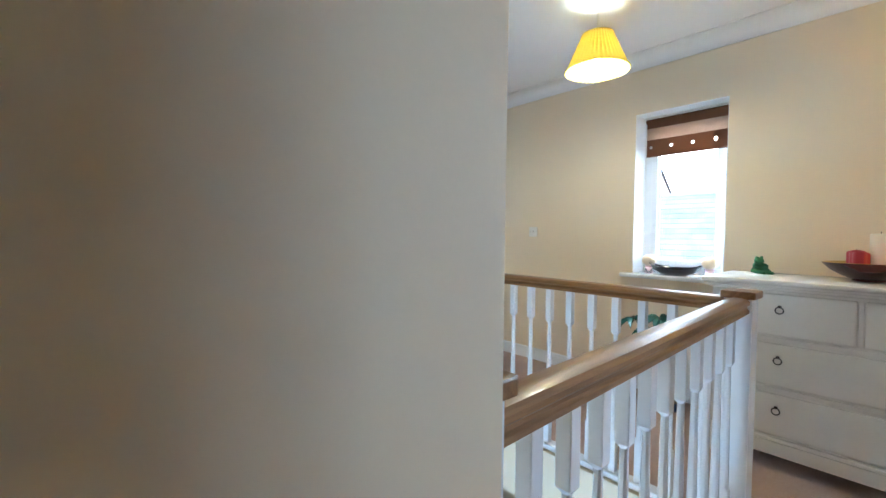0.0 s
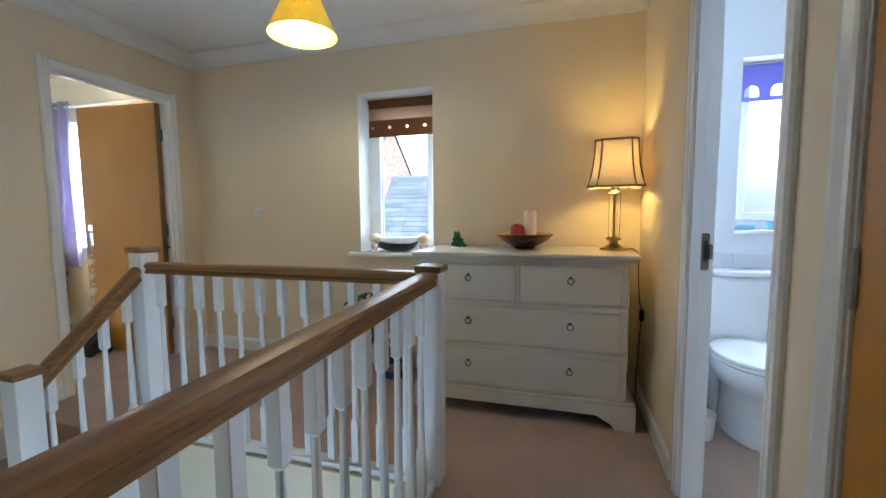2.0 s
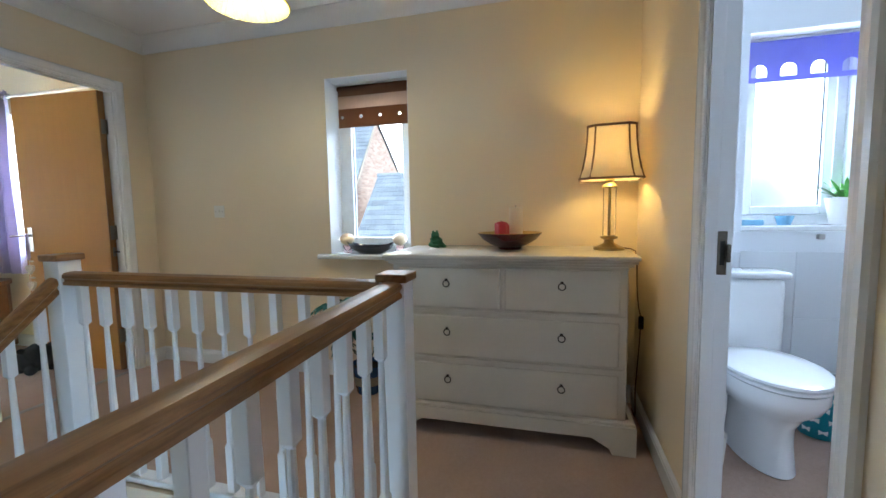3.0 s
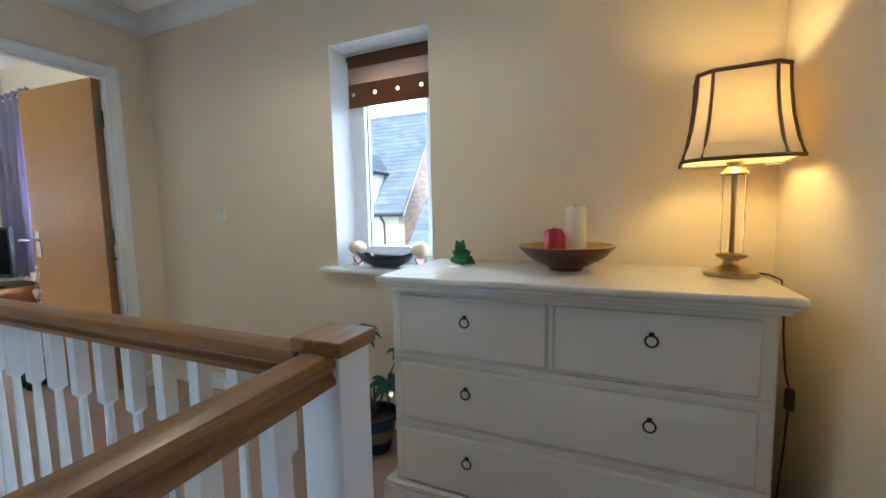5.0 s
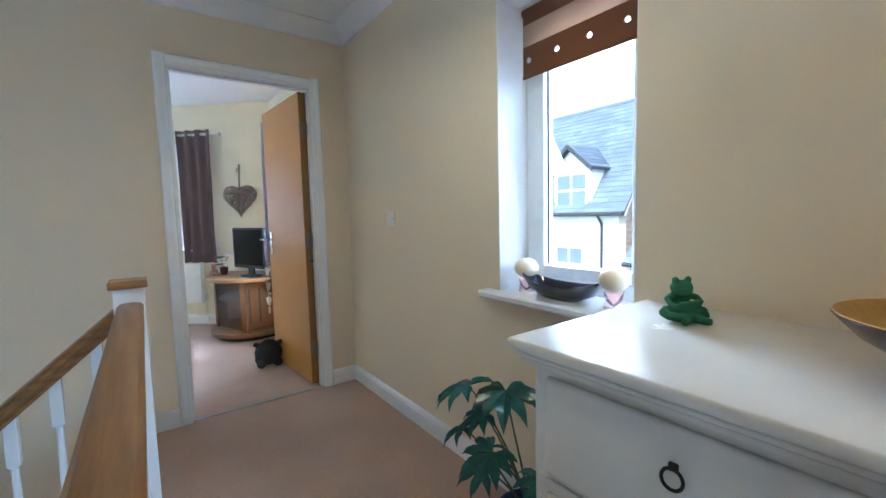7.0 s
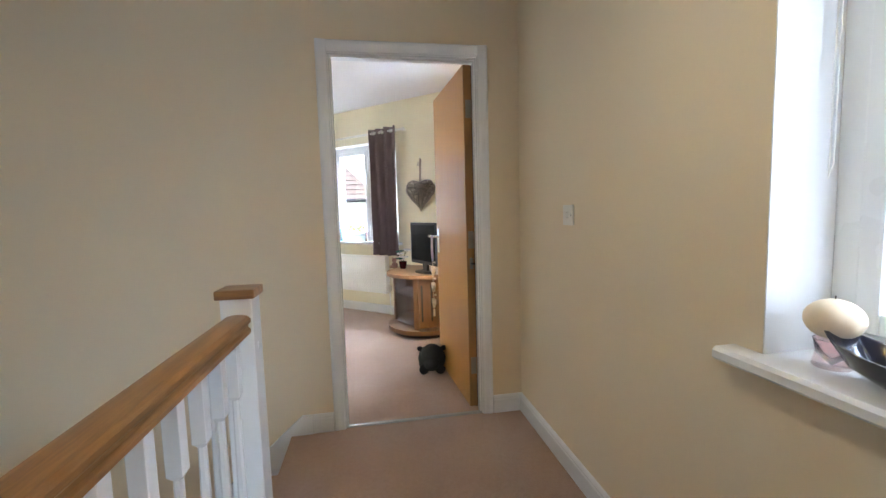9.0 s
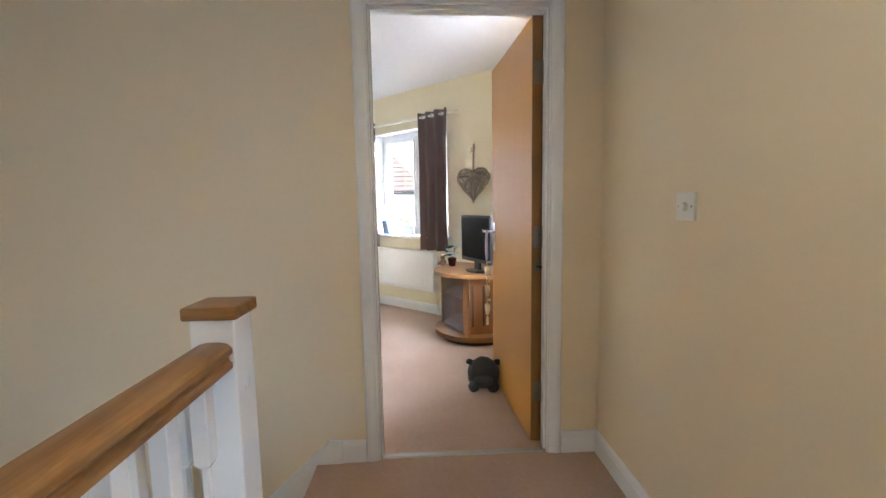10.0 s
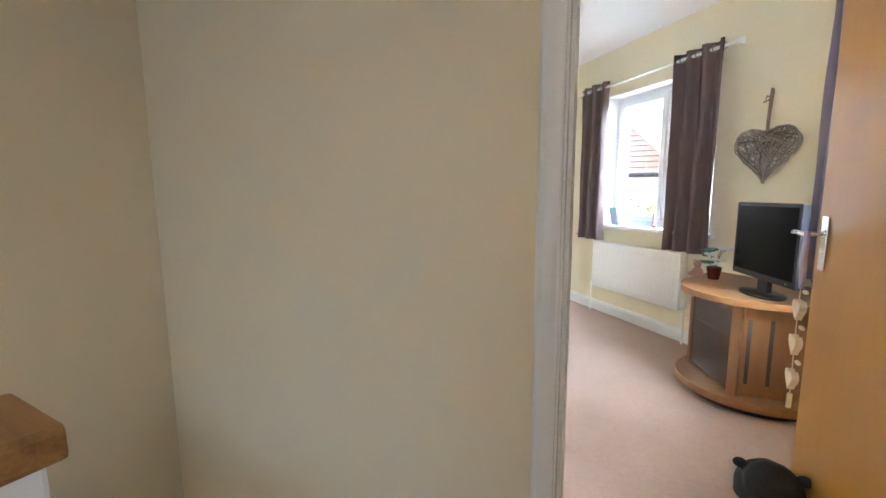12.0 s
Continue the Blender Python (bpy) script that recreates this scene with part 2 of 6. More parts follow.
def tube(points, radius, n=8, bm=None, taper=1.0):
    """A round bar along a line of points."""
    bm = bm or bmesh.new()
    pts = [Vector(p) for p in points]
    rings = []
    side = Vector((0, 0, 1))
    for i, p in enumerate(pts):
        d = (pts[min(i + 1, len(pts) - 1)] - pts[max(i - 1, 0)]).normalized()
        if abs(d.dot(side)) > 0.95:
            side = Vector((1, 0, 0)) if abs(d.x) < 0.9 else Vector((0, 1, 0))
        u = d.cross(side).normalized()
        w = d.cross(u)
        r = radius * (1 + (taper - 1) * i / max(1, len(pts) - 1))
        rings.append([bm.verts.new(p + r * (math.cos(2 * math.pi * k / n) * u + math.sin(2 * math.pi * k / n) * w)) for k in range(n)])
    for a, b in zip(rings, rings[1:]):
        for k in range(n):
            bm.faces.new((a[k], a[(k + 1) % n], b[(k + 1) % n], b[k]))
    bm.faces.new(rings[0]), bm.faces.new(rings[-1])
    return bm


def ring(radius, r, n=24, k=8, bm=None):
    """A torus in the xz plane."""
    bm = bm or bmesh.new()
    vs = [[bm.verts.new(((radius + r * math.cos(2 * math.pi * j / k)) * math.cos(2 * math.pi * i / n), r * math.sin(2 * math.pi * j / k), (radius + r * math.cos(2 * math.pi * j / k)) * math.sin(2 * math.pi * i / n))) for j in range(k)] for i in range(n)]
    for i in range(n):
        for j in range(k):
            bm.faces.new((vs[i][j], vs[(i + 1) % n][j], vs[(i + 1) % n][(j + 1) % k], vs[i][(j + 1) % k]))
    return bm


def ball(r, at=(0, 0, 0), squash=(1, 1, 1), bm=None, u=20, v=12):
    tmp = bmesh.new()
    bmesh.ops.create_uvsphere(tmp, u_segments=u, v_segments=v, radius=r)
    m = Matrix.Translation(at) @ Matrix.Diagonal((*squash, 1))
    if bm is None:
        bmesh.ops.transform(tmp, matrix=m, verts=tmp.verts)
        return tmp
    return joined(bm, tmp, m)


def wall(name, material, *boxes, label="", category="wall"):
    """A wall out of butted blocks."""
    bm = bmesh.new()
    for b in boxes:
        box(*b, bm=bm)
    return tagged(part(name, bm, material), label, category, "", "structure")


# ---- setting: shell of the landing, bathroom, bedroom and stairwell ----
XW, YD, YB, CZ = 3.045, 2.80, -0.60, 2.405   # window wall, door wall, bathroom wall, ceiling
XO = 3.30                                    # outer face of the outside wall
WY0, WY1, WZ0, WZ1 = 0.732, 1.308, 0.845, 1.995   # landing window opening
BY0, BY1, BZ0, BZ1 = -2.05, -1.10, 1.015, 1.985  # bathroom window opening
SY0, SY1, SZ0, SZ1 = 3.20, 4.28, 0.845, 2.0   # bedroom side window opening

wall("wall_east_landing", CREAM,
     (XW, XO, YB - 0.05, WY0, -2.7, 2.5), (XW, XO, WY1, YD + 0.05, -2.7, 2.5),
     (XW, XO, WY0, WY1, -2.7, WZ0 - 0.03), (XW, XO, WY0, WY1, WZ1, 2.5), label="cream painted outside wall with a window opening")
wall("wall_east_bathroom", BATH,
     (XW, XO, BY1, YB - 0.05, 0, 2.5), (XW, XO, -2.6, BY0, 0, 2.5),
     (XW, XO, BY0, BY1, 0, BZ0 - 0.03), (XW, XO, BY0, BY1, BZ1, 2.5), label="white bathroom outside wall with a window opening")
wall("wall_east_bedroom", CREAM_BED,
     (XW, XO, YD + 0.05, SY0, 0, 2.5), (XW, XO, SY1, 4.95, 0, 2.5),
     (XW, XO, SY0, SY1, 0, SZ0 - 0.03), (XW, XO, SY0, SY1, SZ1, 2.5), label="pale yellow bedroom wall with a window opening")
# wall with the bedroom door, in two skins
DX0, DX1, DZ = 2.003, 2.834, 2.025
for nm, mt, a, b, lo in (("wall_north", CREAM, YD, YD + 0.05, -2.7), ("wall_bedroom_south", CREAM_BED, YD + 0.05, YD + 0.10, 0)):
    wall(nm, mt, (-0.2 if nm == "wall_north" else -1.6, DX0, a, b, lo, 2.5), (DX1, XW, a, b, lo, 2.5), (DX0, DX1, a, b, DZ, 2.5),
         (DX0, DX1, a, b, min(lo, -0.3), -0.03), label="cream painted wall round the bedroom doorway" if lo else "pale yellow wall round the doorway")
# wall to bathroom and cupboard, in two skins
PX0, PX1, QX0, QX1, PZ = 1.313, 2.03, 0.35, 1.116, 2.025
for nm, mt, a, b in (("wall_south", CREAM, YB - 0.04, YB), ("wall_bathroom_north", BATH, YB - 0.08, YB - 0.04)):
    wall(nm, mt, (PX1, XW, a, b, -0.1, 2.5), (QX1, PX0, a, b, -0.1, 2.5), (PX0, PX1, a, b, PZ, 2.5), (QX0, QX1, a, b, PZ, 2.5),
         (-1.5, QX0, a, b, -0.1, 2.5), label="cream painted wall with two doorways" if mt is CREAM else "white painted bathroom wall")
wall("wall_stair_end", CREAM, (-1.5, 0.389, 0.275, 0.395, -2.7, 2.5), label="cream painted wall that ends beside the banister")
wall("wall_west", CREAM, (0.17, 0.27, 0.395, YD, -2.7, 2.5), label="cream painted wall at the end of the stairwell")
wall("wall_back", CREAM, (-1.6, -1.5, YB - 0.05, 0.395, -0.3, 2.5), label="cream painted wall")
wall("wall_bathroom_far", BATH, (0.5, XW, -2.7, -2.6, 0, 2.5), (0.4, 0.5, -2.7, YB - 0.08, 0, 2.5), label="white painted bathroom walls")
wall("wall_bedroom_west", CREAM_BED, (-1.7, -1.6, YD + 0.05, 8.2, 0, 2.5), label="pale yellow bedroom wall")

# splayed bedroom wall, built along its own axis: u along it from the corner, v outwards
SPL = Matrix.Translation((2.40, 5.36, 0)) @ Matrix.Rotation(radians(180 - 42), 4, "Z")
U0, U1 = -0.90, 4.9
BU0, BU1, BWZ0, BWZ1 = -0.15, 0.94, 0.845, 2.0


def splayed(ob):
    ob.matrix_world = SPL @ ob.matrix_world
    return ob


splayed(wall("wall_bedroom_splay", CREAM_BED, (U0, BU0, -0.25, 0, 0, 2.5), (BU1, U1, -0.25, 0, 0, 2.5),
             (BU0, BU1, -0.25, 0, 0, BWZ0 - 0.03), (BU0, BU1, -0.25, 0, BWZ1, 2.5), label="pale yellow angled bedroom wall with a window"))

# floors
tagged(part("floor_landing", box(-1.5, 0.385, YB, 0.32, -0.2, 0), CARPET), "brown-pink cut pile carpet on the landing", "carpet", "", "structure")
bm = bmesh.new()
box(0.385, XW, YB, 0.37, -0.2, 0, bm=bm), box(1.80, XW, 0.37, YD, -0.2, 0, bm=bm), box(1.745, 1.80, 1.905, YD - 0.022, -0.2, 0, bm=bm)
tagged(part("floor", bm, CARPET), "brown-pink cut pile carpet on the landing", "carpet", "", "structure")
tagged(part("floor_bedroom", prism([(-1.6, YD + 0.02), (XW, YD + 0.02), (XW, 4.8), (-1.6, 9.0)], -0.2, -0.004, "z"), CARPET), "brown-pink cut pile bedroom carpet", "carpet", "", "structure")
tagged(part("floor_void", box(-0.3, 0.5, -2.6, YB, -0.2, -0.05), CEIL), "white ceiling over the hall below", "ceiling", "", "structure")
tagged(part("floor_bathroom", box(0.5, XW, -2.6, YB, -0.2, -0.006), CARPET), "pinkish brown bathroom floor", "floor", "", "structure")
tagged(part("floor_lower_hall", box(-0.2, XW, -2.6, YD, -2.72, -2.6), CARPET), "brown carpet in the hall below", "carpet", "", "structure")
wall("wall_lower_east", CREAM, (XW, XO, -2.7, YB - 0.05, -2.7, -0.001), (-0.3, -0.2, -2.7, 0.315, -2.7, -0.21), label="cream painted walls of the hall below")
wall("wall_lower_south", CREAM, (-0.2, XW, -2.7, -2.6, -2.7, -0.2), label="cream painted wall downstairs")
# ceilings
tagged(part("ceiling", box(-1.5, XW, YB, YD, CZ, CZ + 0.1), CEIL), "white painted landing ceiling", "ceiling", "", "structure")
tagged(part("ceiling_bathroom", box(0.5, XW, -2.6, YB - 0.08, CZ, CZ + 0.1), CEIL), "white bathroom ceiling", "ceiling", "", "structure")
tagged(part("ceiling_bedroom", prism([(-1.6, YD + 0.1), (XW, YD + 0.1), (XW, 4.8), (-1.6, 9.0)], CZ, CZ + 0.1, "z"), CEIL), "white bedroom ceiling", "ceiling", "", "structure")

# coving: a hollow quarter moulding round the landing
COVE = [(0, 0), (0, -0.095), (0.008, -0.095)] + [(0.095 - 0.087 * math.cos(a), -0.095 + 0.087 * math.sin(a)) for a in [radians(10 * i) for i in range(1, 9)]] + [(0.095, -0.006), (0.095, 0)]


def coving(name, start, end, inward):
    d = Vector(end) - Vector(start)
    bm = prism([p for p in COVE], 0, d.length, "x")
    x, y = d.normalized(), Vector(inward)
    ob = part(name, bm, CEIL, smooth=35)
    ob.matrix_world = Matrix(((x.x, y.x, 0, start[0]), (x.y, y.y, 0, start[1]), (0, 0, 1, CZ), (0, 0, 0, 1)))
    return tagged(ob, "white plaster cove along the ceiling", "coving", "", "structure")


coving("coving_east", (XW, YB, 0), (XW, YD, 0), (-1, 0, 0))
coving("coving_north", (0.27, YD, 0), (XW, YD, 0), (0, -1, 0))
coving("coving_south", (-1.5, YB, 0), (XW, YB, 0), (0, 1, 0))
coving("coving_west", (0.27, 0.395, 0), (0.27, YD, 0), (1, 0, 0))

# skirting boards: chamfered ogee top
SKIRT = [(0, 0), (0.016, 0), (0.016, 0.075), (0.013, 0.082), (0.013, 0.088), (0.006, 0.10), (0, 0.102)]


def skirting(name, start, end, inward, z=0.0):
    d = Vector((end[0] - start[0], end[1] - start[1], 0))
    x, y = d.normalized(), Vector((*inward, 0))
    ob = part(name, prism(SKIRT, 0, d.length, "x"), GLOSS)
    ob.matrix_world = Matrix(((x.x, y.x, 0, start[0]), (x.y, y.y, 0, start[1]), (0, 0, 1, z), (0, 0, 0, 1)))
    return tagged(ob, "white gloss skirting board", "baseboard", "", "structure")


skirting("baseboard_east", (XW, YB + 0.016), (XW, YD - 0.016), (-1, 0))
skirting("baseboard_north_right", (2.87, YD), (XW, YD), (0, -1))
skirting("baseboard_north_left", (1.80, YD), (1.968, YD), (0, -1))
skirting("baseboard_south", (2.105, YB), (XW, YB), (0, 1))
skirting("baseboard_stair_end", (-1.5, 0.275), (0.389, 0.275), (0, -1))
skirting("baseboard_bedroom_east", (XW, 2.9), (XW, 4.78), (-1, 0), -0.004)
ob = skirting("baseboard_bedroom_splay", (U0 + 0.05, 0), (U1, 0), (0, 1), -0.004)
splayed(ob)

# ---- door frames: lining, stop and architrave on each side ----
ARCH = [(0, 0), (0.058, 0), (0.058, 0.010), (0.051, 0.017), (0.037, 0.018), (0.017, 0.013), (0.005, 0.012), (0, 0.008)]


def door_frame(name, x0, x1, ztop, yface, out, depth, label, stop_at, far=True):
    """A lined doorway in a wall along x. x0, x1, ztop: clear opening; out: -1 or 1, the side of the landing."""
    top = place(name, (0, 0, 0), 0, label, "door frame", "", "structure")
    ya, yb = sorted((yface + out * 0.002, yface - out * (depth + 0.002)))
    part("lining", box(x0 - 0.03, x0, ya, yb, -0.03, ztop + 0.03, 0.001), GLOSS, top)
    part("lining", box(x1, x1 + 0.03, ya, yb, -0.03, ztop + 0.03, 0.001), GLOSS, top)
    part("lining", box(x0, x1, ya, yb, ztop, ztop + 0.03, 0.001), GLOSS, top)
    s0, s1 = sorted((yface - out * stop_at, yface - out * (stop_at + 0.035)))
    part("stop", box(x0, x0 + 0.010, s0, s1, 0, ztop - 0.013, 0.001), GLOSS, top)
    part("stop", box(x1 - 0.010, x1, s0, s1, 0, ztop - 0.013, 0.001), GLOSS, top)
    part("stop", box(x0, x1, s0, s1, ztop - 0.013, ztop, 0.001), GLOSS, top)
    for face, o in ((yface, out), (yface - out * depth, -out)) if far else ((yface, out),):
        e = 0.006
        for side, xe in ((-1, x0 - e), (1, x1 + e)):
            part("architrave", prism([(xe + side * p, face + o * (q + 0.0)) for p, q in ARCH], 0.001, ztop + e + 0.058, "z"), GLOSS, top)
        part("architrave", prism([(face + o * (q + 0.0006), ztop + e + p) for p, q in ARCH], x0 - e - 0.0002, x1 + e + 0.0002, "x"), GLOSS, top)
    return top


frame_bed = door_frame("door_frame_bedroom", DX0 + 0.03, DX1 - 0.03, 1.995, YD, -1, 0.10, "white gloss frame of the bedroom doorway", 0.015)
frame_bath = door_frame("door_frame_bathroom", PX0 + 0.03, PX1 - 0.03, 1.995, YB, 1, 0.08, "white gloss frame of the bathroom doorway", 0.002, False)
frame_cup = door_frame("door_frame_cupboard", QX0 + 0.03, QX1 - 0.03, 1.995, YB, 1, 0.08, "white gloss frame of a closed door", 0.042, False)
part("strike_plate", box(1.9975, 2.0005, -0.666, -0.640, 0.905, 1.04, 0.001), AGED, frame_bath, "dull bronze strike plate")
part("strike_lip", box(1.985, 1.9985, -0.674, -0.662, 0.945, 1.0, 0.003, 2), AGED, frame_bath)
# solid dark piece painted in for the shade inside the strike's hole
part("strike_hole", box(1.9965, 1.998, -0.660, -0.647, 0.935, 1.01), DARK, frame_bath)
tagged(part("threshold_bar", prism([(YD - 0.0, 0.0), (YD + 0.035, 0.0), (YD + 0.028, 0.006), (YD + 0.007, 0.006)], DX0 + 0.03, DX1 - 0.03, "x"), STEEL), "metal carpet bar across the bedroom doorway", "threshold", "", "structure")
tagged(part("threshold_bar_bath", prism([(YB - 0.045, 0.0), (YB - 0.01, 0.0), (YB - 0.017, 0.006), (YB - 0.038, 0.006)], PX0 + 0.03, PX1 - 0.03, "x"), STEEL), "metal carpet bar across the bathroom doorway", "threshold", "", "structure")


def lever(parent, label="chrome lever handle on a long plate"):
    """A lever handle on a plate; the plate lies on the plane y = 0 and faces -y."""
    h = part("handle_plate", box(-0.022, 0.022, -0.006, 0, -0.09, 0.09, 0.003, 2), CHROME, parent, label)
    part("lever", tube([(0, -0.005, 0.03), (0, -0.045, 0.03), (-0.015, -0.052, 0.03), (-0.06, -0.054, 0.031), (-0.115, -0.050, 0.028)], 0.009, 10), CHROME, h, smooth=50)
    return h


def hinge(parent, x, y, z):
    h = part("hinge", box(x - 0.001, x + 0.008, y - 0.0015, y + 0.0015, z - 0.05, z + 0.05, 0.0005), STEEL, parent, "steel butt hinge")
    part("knuckle", tube([(x, y, z - 0.05), (x, y, z + 0.05)], 0.006, 10), STEEL, h, smooth=50)
    return h


# bedroom door: open into the room, hinged on the window side
door = place("door_bedroom", (DX1 - 0.036, YD + 0.085, 0.008), 94.0, "open beech veneer flush door with a chrome lever", "door")
part("leaf", box(0.004, 0.762, 0.0, 0.046, 0, 1.981, 0.0015), BEECH, door)
part("lipping", box(0.0, 0.0045, 0.0005, 0.0455, 0.0005, 1.9805), BEECH_EDGE, door, "darker hinge edge of the door")
h = lever(door)
h.matrix_basis = pose(0.70, 0.0465, 0.955, 0, 0, 180)
for z in (0.25, 1.0, 1.74):
    part("hinge", box(-0.0025, -0.0005, 0.004, 0.036, z - 0.05, z + 0.05), NICKEL, door, "dull nickel butt hinge")
    part("knuckle", tube([(-0.003, -0.004, z - 0.05), (-0.003, -0.004, z + 0.05)], 0.006, 10), NICKEL, door, smooth=50)

# black strip closes the bright slit and stands in for the gap's shade
part("gap_seal", box(2.7825, 2.8035, YD + 0.096, YD + 0.101, 0.0, 1.99), BLACK, frame_bed, "black strip painted in for the shade of the hinge gap")
part("door_closer", tube([(0.002, 0.020, 0.862), (-0.020, 0.016, 0.862), (-0.034, 0.010, 0.862)], 0.005, 8), BLACK, door, "small black concealed closer arm")
part("closer_plate", box(-0.0025, -0.0004, 0.010, 0.030, 0.83, 0.895), NICKEL, door)

# cupboard door, closed
cup = place("door_cupboard", (QX1 - 0.033, YB - 0.002, 0.008), 180.0, "closed beech veneer flush door", "door")
part("leaf", box(0.0, 0.70, 0.0, 0.040, 0, 1.981, 0.0015), BEECH, cup)
for z in (0.25, 1.0, 1.74):
    hinge(cup, -0.001, -0.003, z)

# ---- windows ----


def window(name, width, height, lights, label, glazing=GLASS):
    """A upvc window in the xz plane, facing -y; origin at the bottom middle. lights: the casements' widths."""
    w = place(name, (0, 0, 0), 0, label, "window", "", "structure")
    f = 0.055
    for b in ((-width / 2, -width / 2 + f, 0, height), (width / 2 - f, width / 2, 0, height)):
        part("frame", box(b[0], b[1], 0, 0.07, b[2], b[3], 0.004), UPVC, w)
    part("frame", box(-width / 2 + f, width / 2 - f, 0, 0.07, 0, f, 0.004), UPVC, w)
    part("frame", box(-width / 2 + f, width / 2 - f, 0, 0.07, height - f, height, 0.004), UPVC, w)
    x = -width / 2 + f
    inner = width - 2 * f
    for i, share in enumerate(lights):
        wd = inner * share
        x1 = x + wd
        if i:
            part("mullion", box(x - 0.025, x + 0.025, 0.002, 0.068, f, height - f, 0.004), UPVC, w)
        a, b = x + (0.025 if i else 0), x1 - (0.025 if i < len(lights) - 1 else 0)
        s = part("sash", box(a, a + 0.045, -0.012, 0.05, f, height - f, 0.006, 2), UPVC, w)
        part("sash", box(b - 0.045, b, -0.012, 0.05, f, height - f, 0.006, 2), UPVC, w)
        part("sash", box(a + 0.045, b - 0.045, -0.012, 0.05, f, f + 0.045, 0.006, 2), UPVC, w)
        part("sash", box(a + 0.045, b - 0.045, -0.012, 0.05, height - f - 0.045, height - f, 0.006, 2), UPVC, w)
        p = part("pane", box(a + 0.04, b - 0.04, 0.018, 0.024, f + 0.04, height - f - 0.04), glazing, w, "clear glass pane" if glazing is GLASS else "obscured glass pane")
        p.visible_shadow = False
        part("gasket", box(a + 0.0455, a + 0.049, 0.012, 0.017, f + 0.046, height - f - 0.046), BLACK, w)
        part("gasket", box(b - 0.049, b - 0.0455, 0.012, 0.017, f + 0.046, height - f - 0.046), BLACK, w)
        x = x1
    return w


w = window("window_1", WY1 - WY0, WZ1 - WZ0, (1.0,), "white upvc casement window on the landing")
w.matrix_world = pose(3.215, (WY0 + WY1) / 2, WZ0, 0, 0, -90)
w = window("window_2", BY1 - BY0, BZ1 - BZ0, (0.52, 0.48), "white upvc bathroom window in two lights of obscured glass", OBSCURED)
w.matrix_world = pose(3.215, (BY0 + BY1) / 2, BZ0, 0, 0, -90)
w = window("window_3", BU1 - BU0, BWZ1 - BWZ0, (0.53, 0.47), "white upvc bedroom window behind the curtains")
w.matrix_world = SPL @ pose((BU0 + BU1) / 2, -0.13, BWZ0, 0, 0, 180)
w = window("window_4", SY1 - SY0, SZ1 - SZ0, (0.5, 0.5), "white upvc bedroom side window")
w.matrix_world = pose(3.215, (SY0 + SY1) / 2, SZ0, 0, 0, -90)


def reveal(name, y0, y1, z0, z1, x0, x1):
    """White lining of a window opening in the outside wall: two cheeks and a head, proud by 3 mm."""
    bm = bmesh.new()
    box(x0, x1, y0, y0 + 0.003, z0, z1, bm=bm), box(x0, x1, y1 - 0.003, y1, z0, z1, bm=bm), box(x0, x1, y0 + 0.003, y1 - 0.003, z1 - 0.003, z1, bm=bm)
    return tagged(part(name, bm, CEIL), "white painted window reveal", "window reveal", "", "structure")


reveal("window_reveal_landing", WY0, WY1, WZ0, WZ1, XW + 0.001, 3.215)
reveal("window_reveal_bath", BY0, BY1, BZ0, BZ1, XW + 0.001, 3.215)
reveal("window_reveal_side", SY0, SY1, SZ0, SZ1, XW + 0.001, 3.215)
splay_reveal = reveal("window_reveal_splay", BU0, BU1, BWZ0, BWZ1, 0.001, 0.13)
splay_reveal.matrix_world = SPL @ Matrix(((0, 1, 0, 0), (-1, 0, 0, 0), (0, 0, 1, 0), (0, 0, 0, 1)))


def sill(name, y0, y1, z, proud, ears=0.07):
    bm = bmesh.new()
    prof = [(3.215, z - 0.03), (XW - proud + 0.006, z - 0.03), (XW - proud, z - 0.024), (XW - proud, z - 0.008), (XW - proud + 0.008, z), (3.215, z)]
    prism(prof, y0, y1, "y", bm)
    tmp = prism([(XW - 0.0005, z - 0.03), (XW - proud + 0.006, z - 0.03), (XW - proud, z - 0.024), (XW - proud, z - 0.008), (XW - proud + 0.008, z), (XW - 0.0005, z)], y0 - ears, y0 - 0.0002, "y")
    joined(bm, tmp)
    joined(bm, prism([(XW - 0.0005, z - 0.03), (XW - proud + 0.006, z - 0.03), (XW - proud, z - 0.024), (XW - proud, z - 0.008), (XW - proud + 0.008, z), (XW - 0.0005, z)], y1 + 0.0002, y1 + ears, "y"))
    return tagged(part(name, bm, GLOSS), "white gloss window sill", "window sill", "", "structure")


sill("window_sill_landing", WY0, WY1, WZ0, 0.06)
sill("window_sill_bath", BY0, BY1, BZ0, 0.005, 0.0)
sill("window_sill_side", SY0, SY1, SZ0, 0.04)
ob = tagged(part("window_sill_splay", box(BU0 - 0.05, BU1 + 0.05, -0.13, 0.05, BWZ0 - 0.03, BWZ0, 0.006, 2), GLOSS), "white gloss window sill", "window sill", "", "structure")
splayed(ob)

# ---- stairs ----
st = place("stairs", (0, 0, 0), 0, "carpeted stairs down from the landing", "stairs", "", "structure")
RISE, GO = 0.20, 0.228
for i in range(2):
    z, x = -RISE * (i + 1), 1.80 - GO * i
    part("step", box(x - GO - 0.02, x, 1.905, YD - 0.022, z - RISE, z, 0.012, 2), CARPET, st)
part("step", box(0.27, 1.80 - 2 * GO, 1.86, YD - 0.022, -4 * RISE, -3 * RISE, 0.012, 2), CARPET, st)
for i in range(8):
    z, y = -RISE * (i + 4), 1.86 - GO * i
    part("step", box(0.27, 1.28, y - GO - 0.02, y, z - RISE, z, 0.012, 2), CARPET, st)
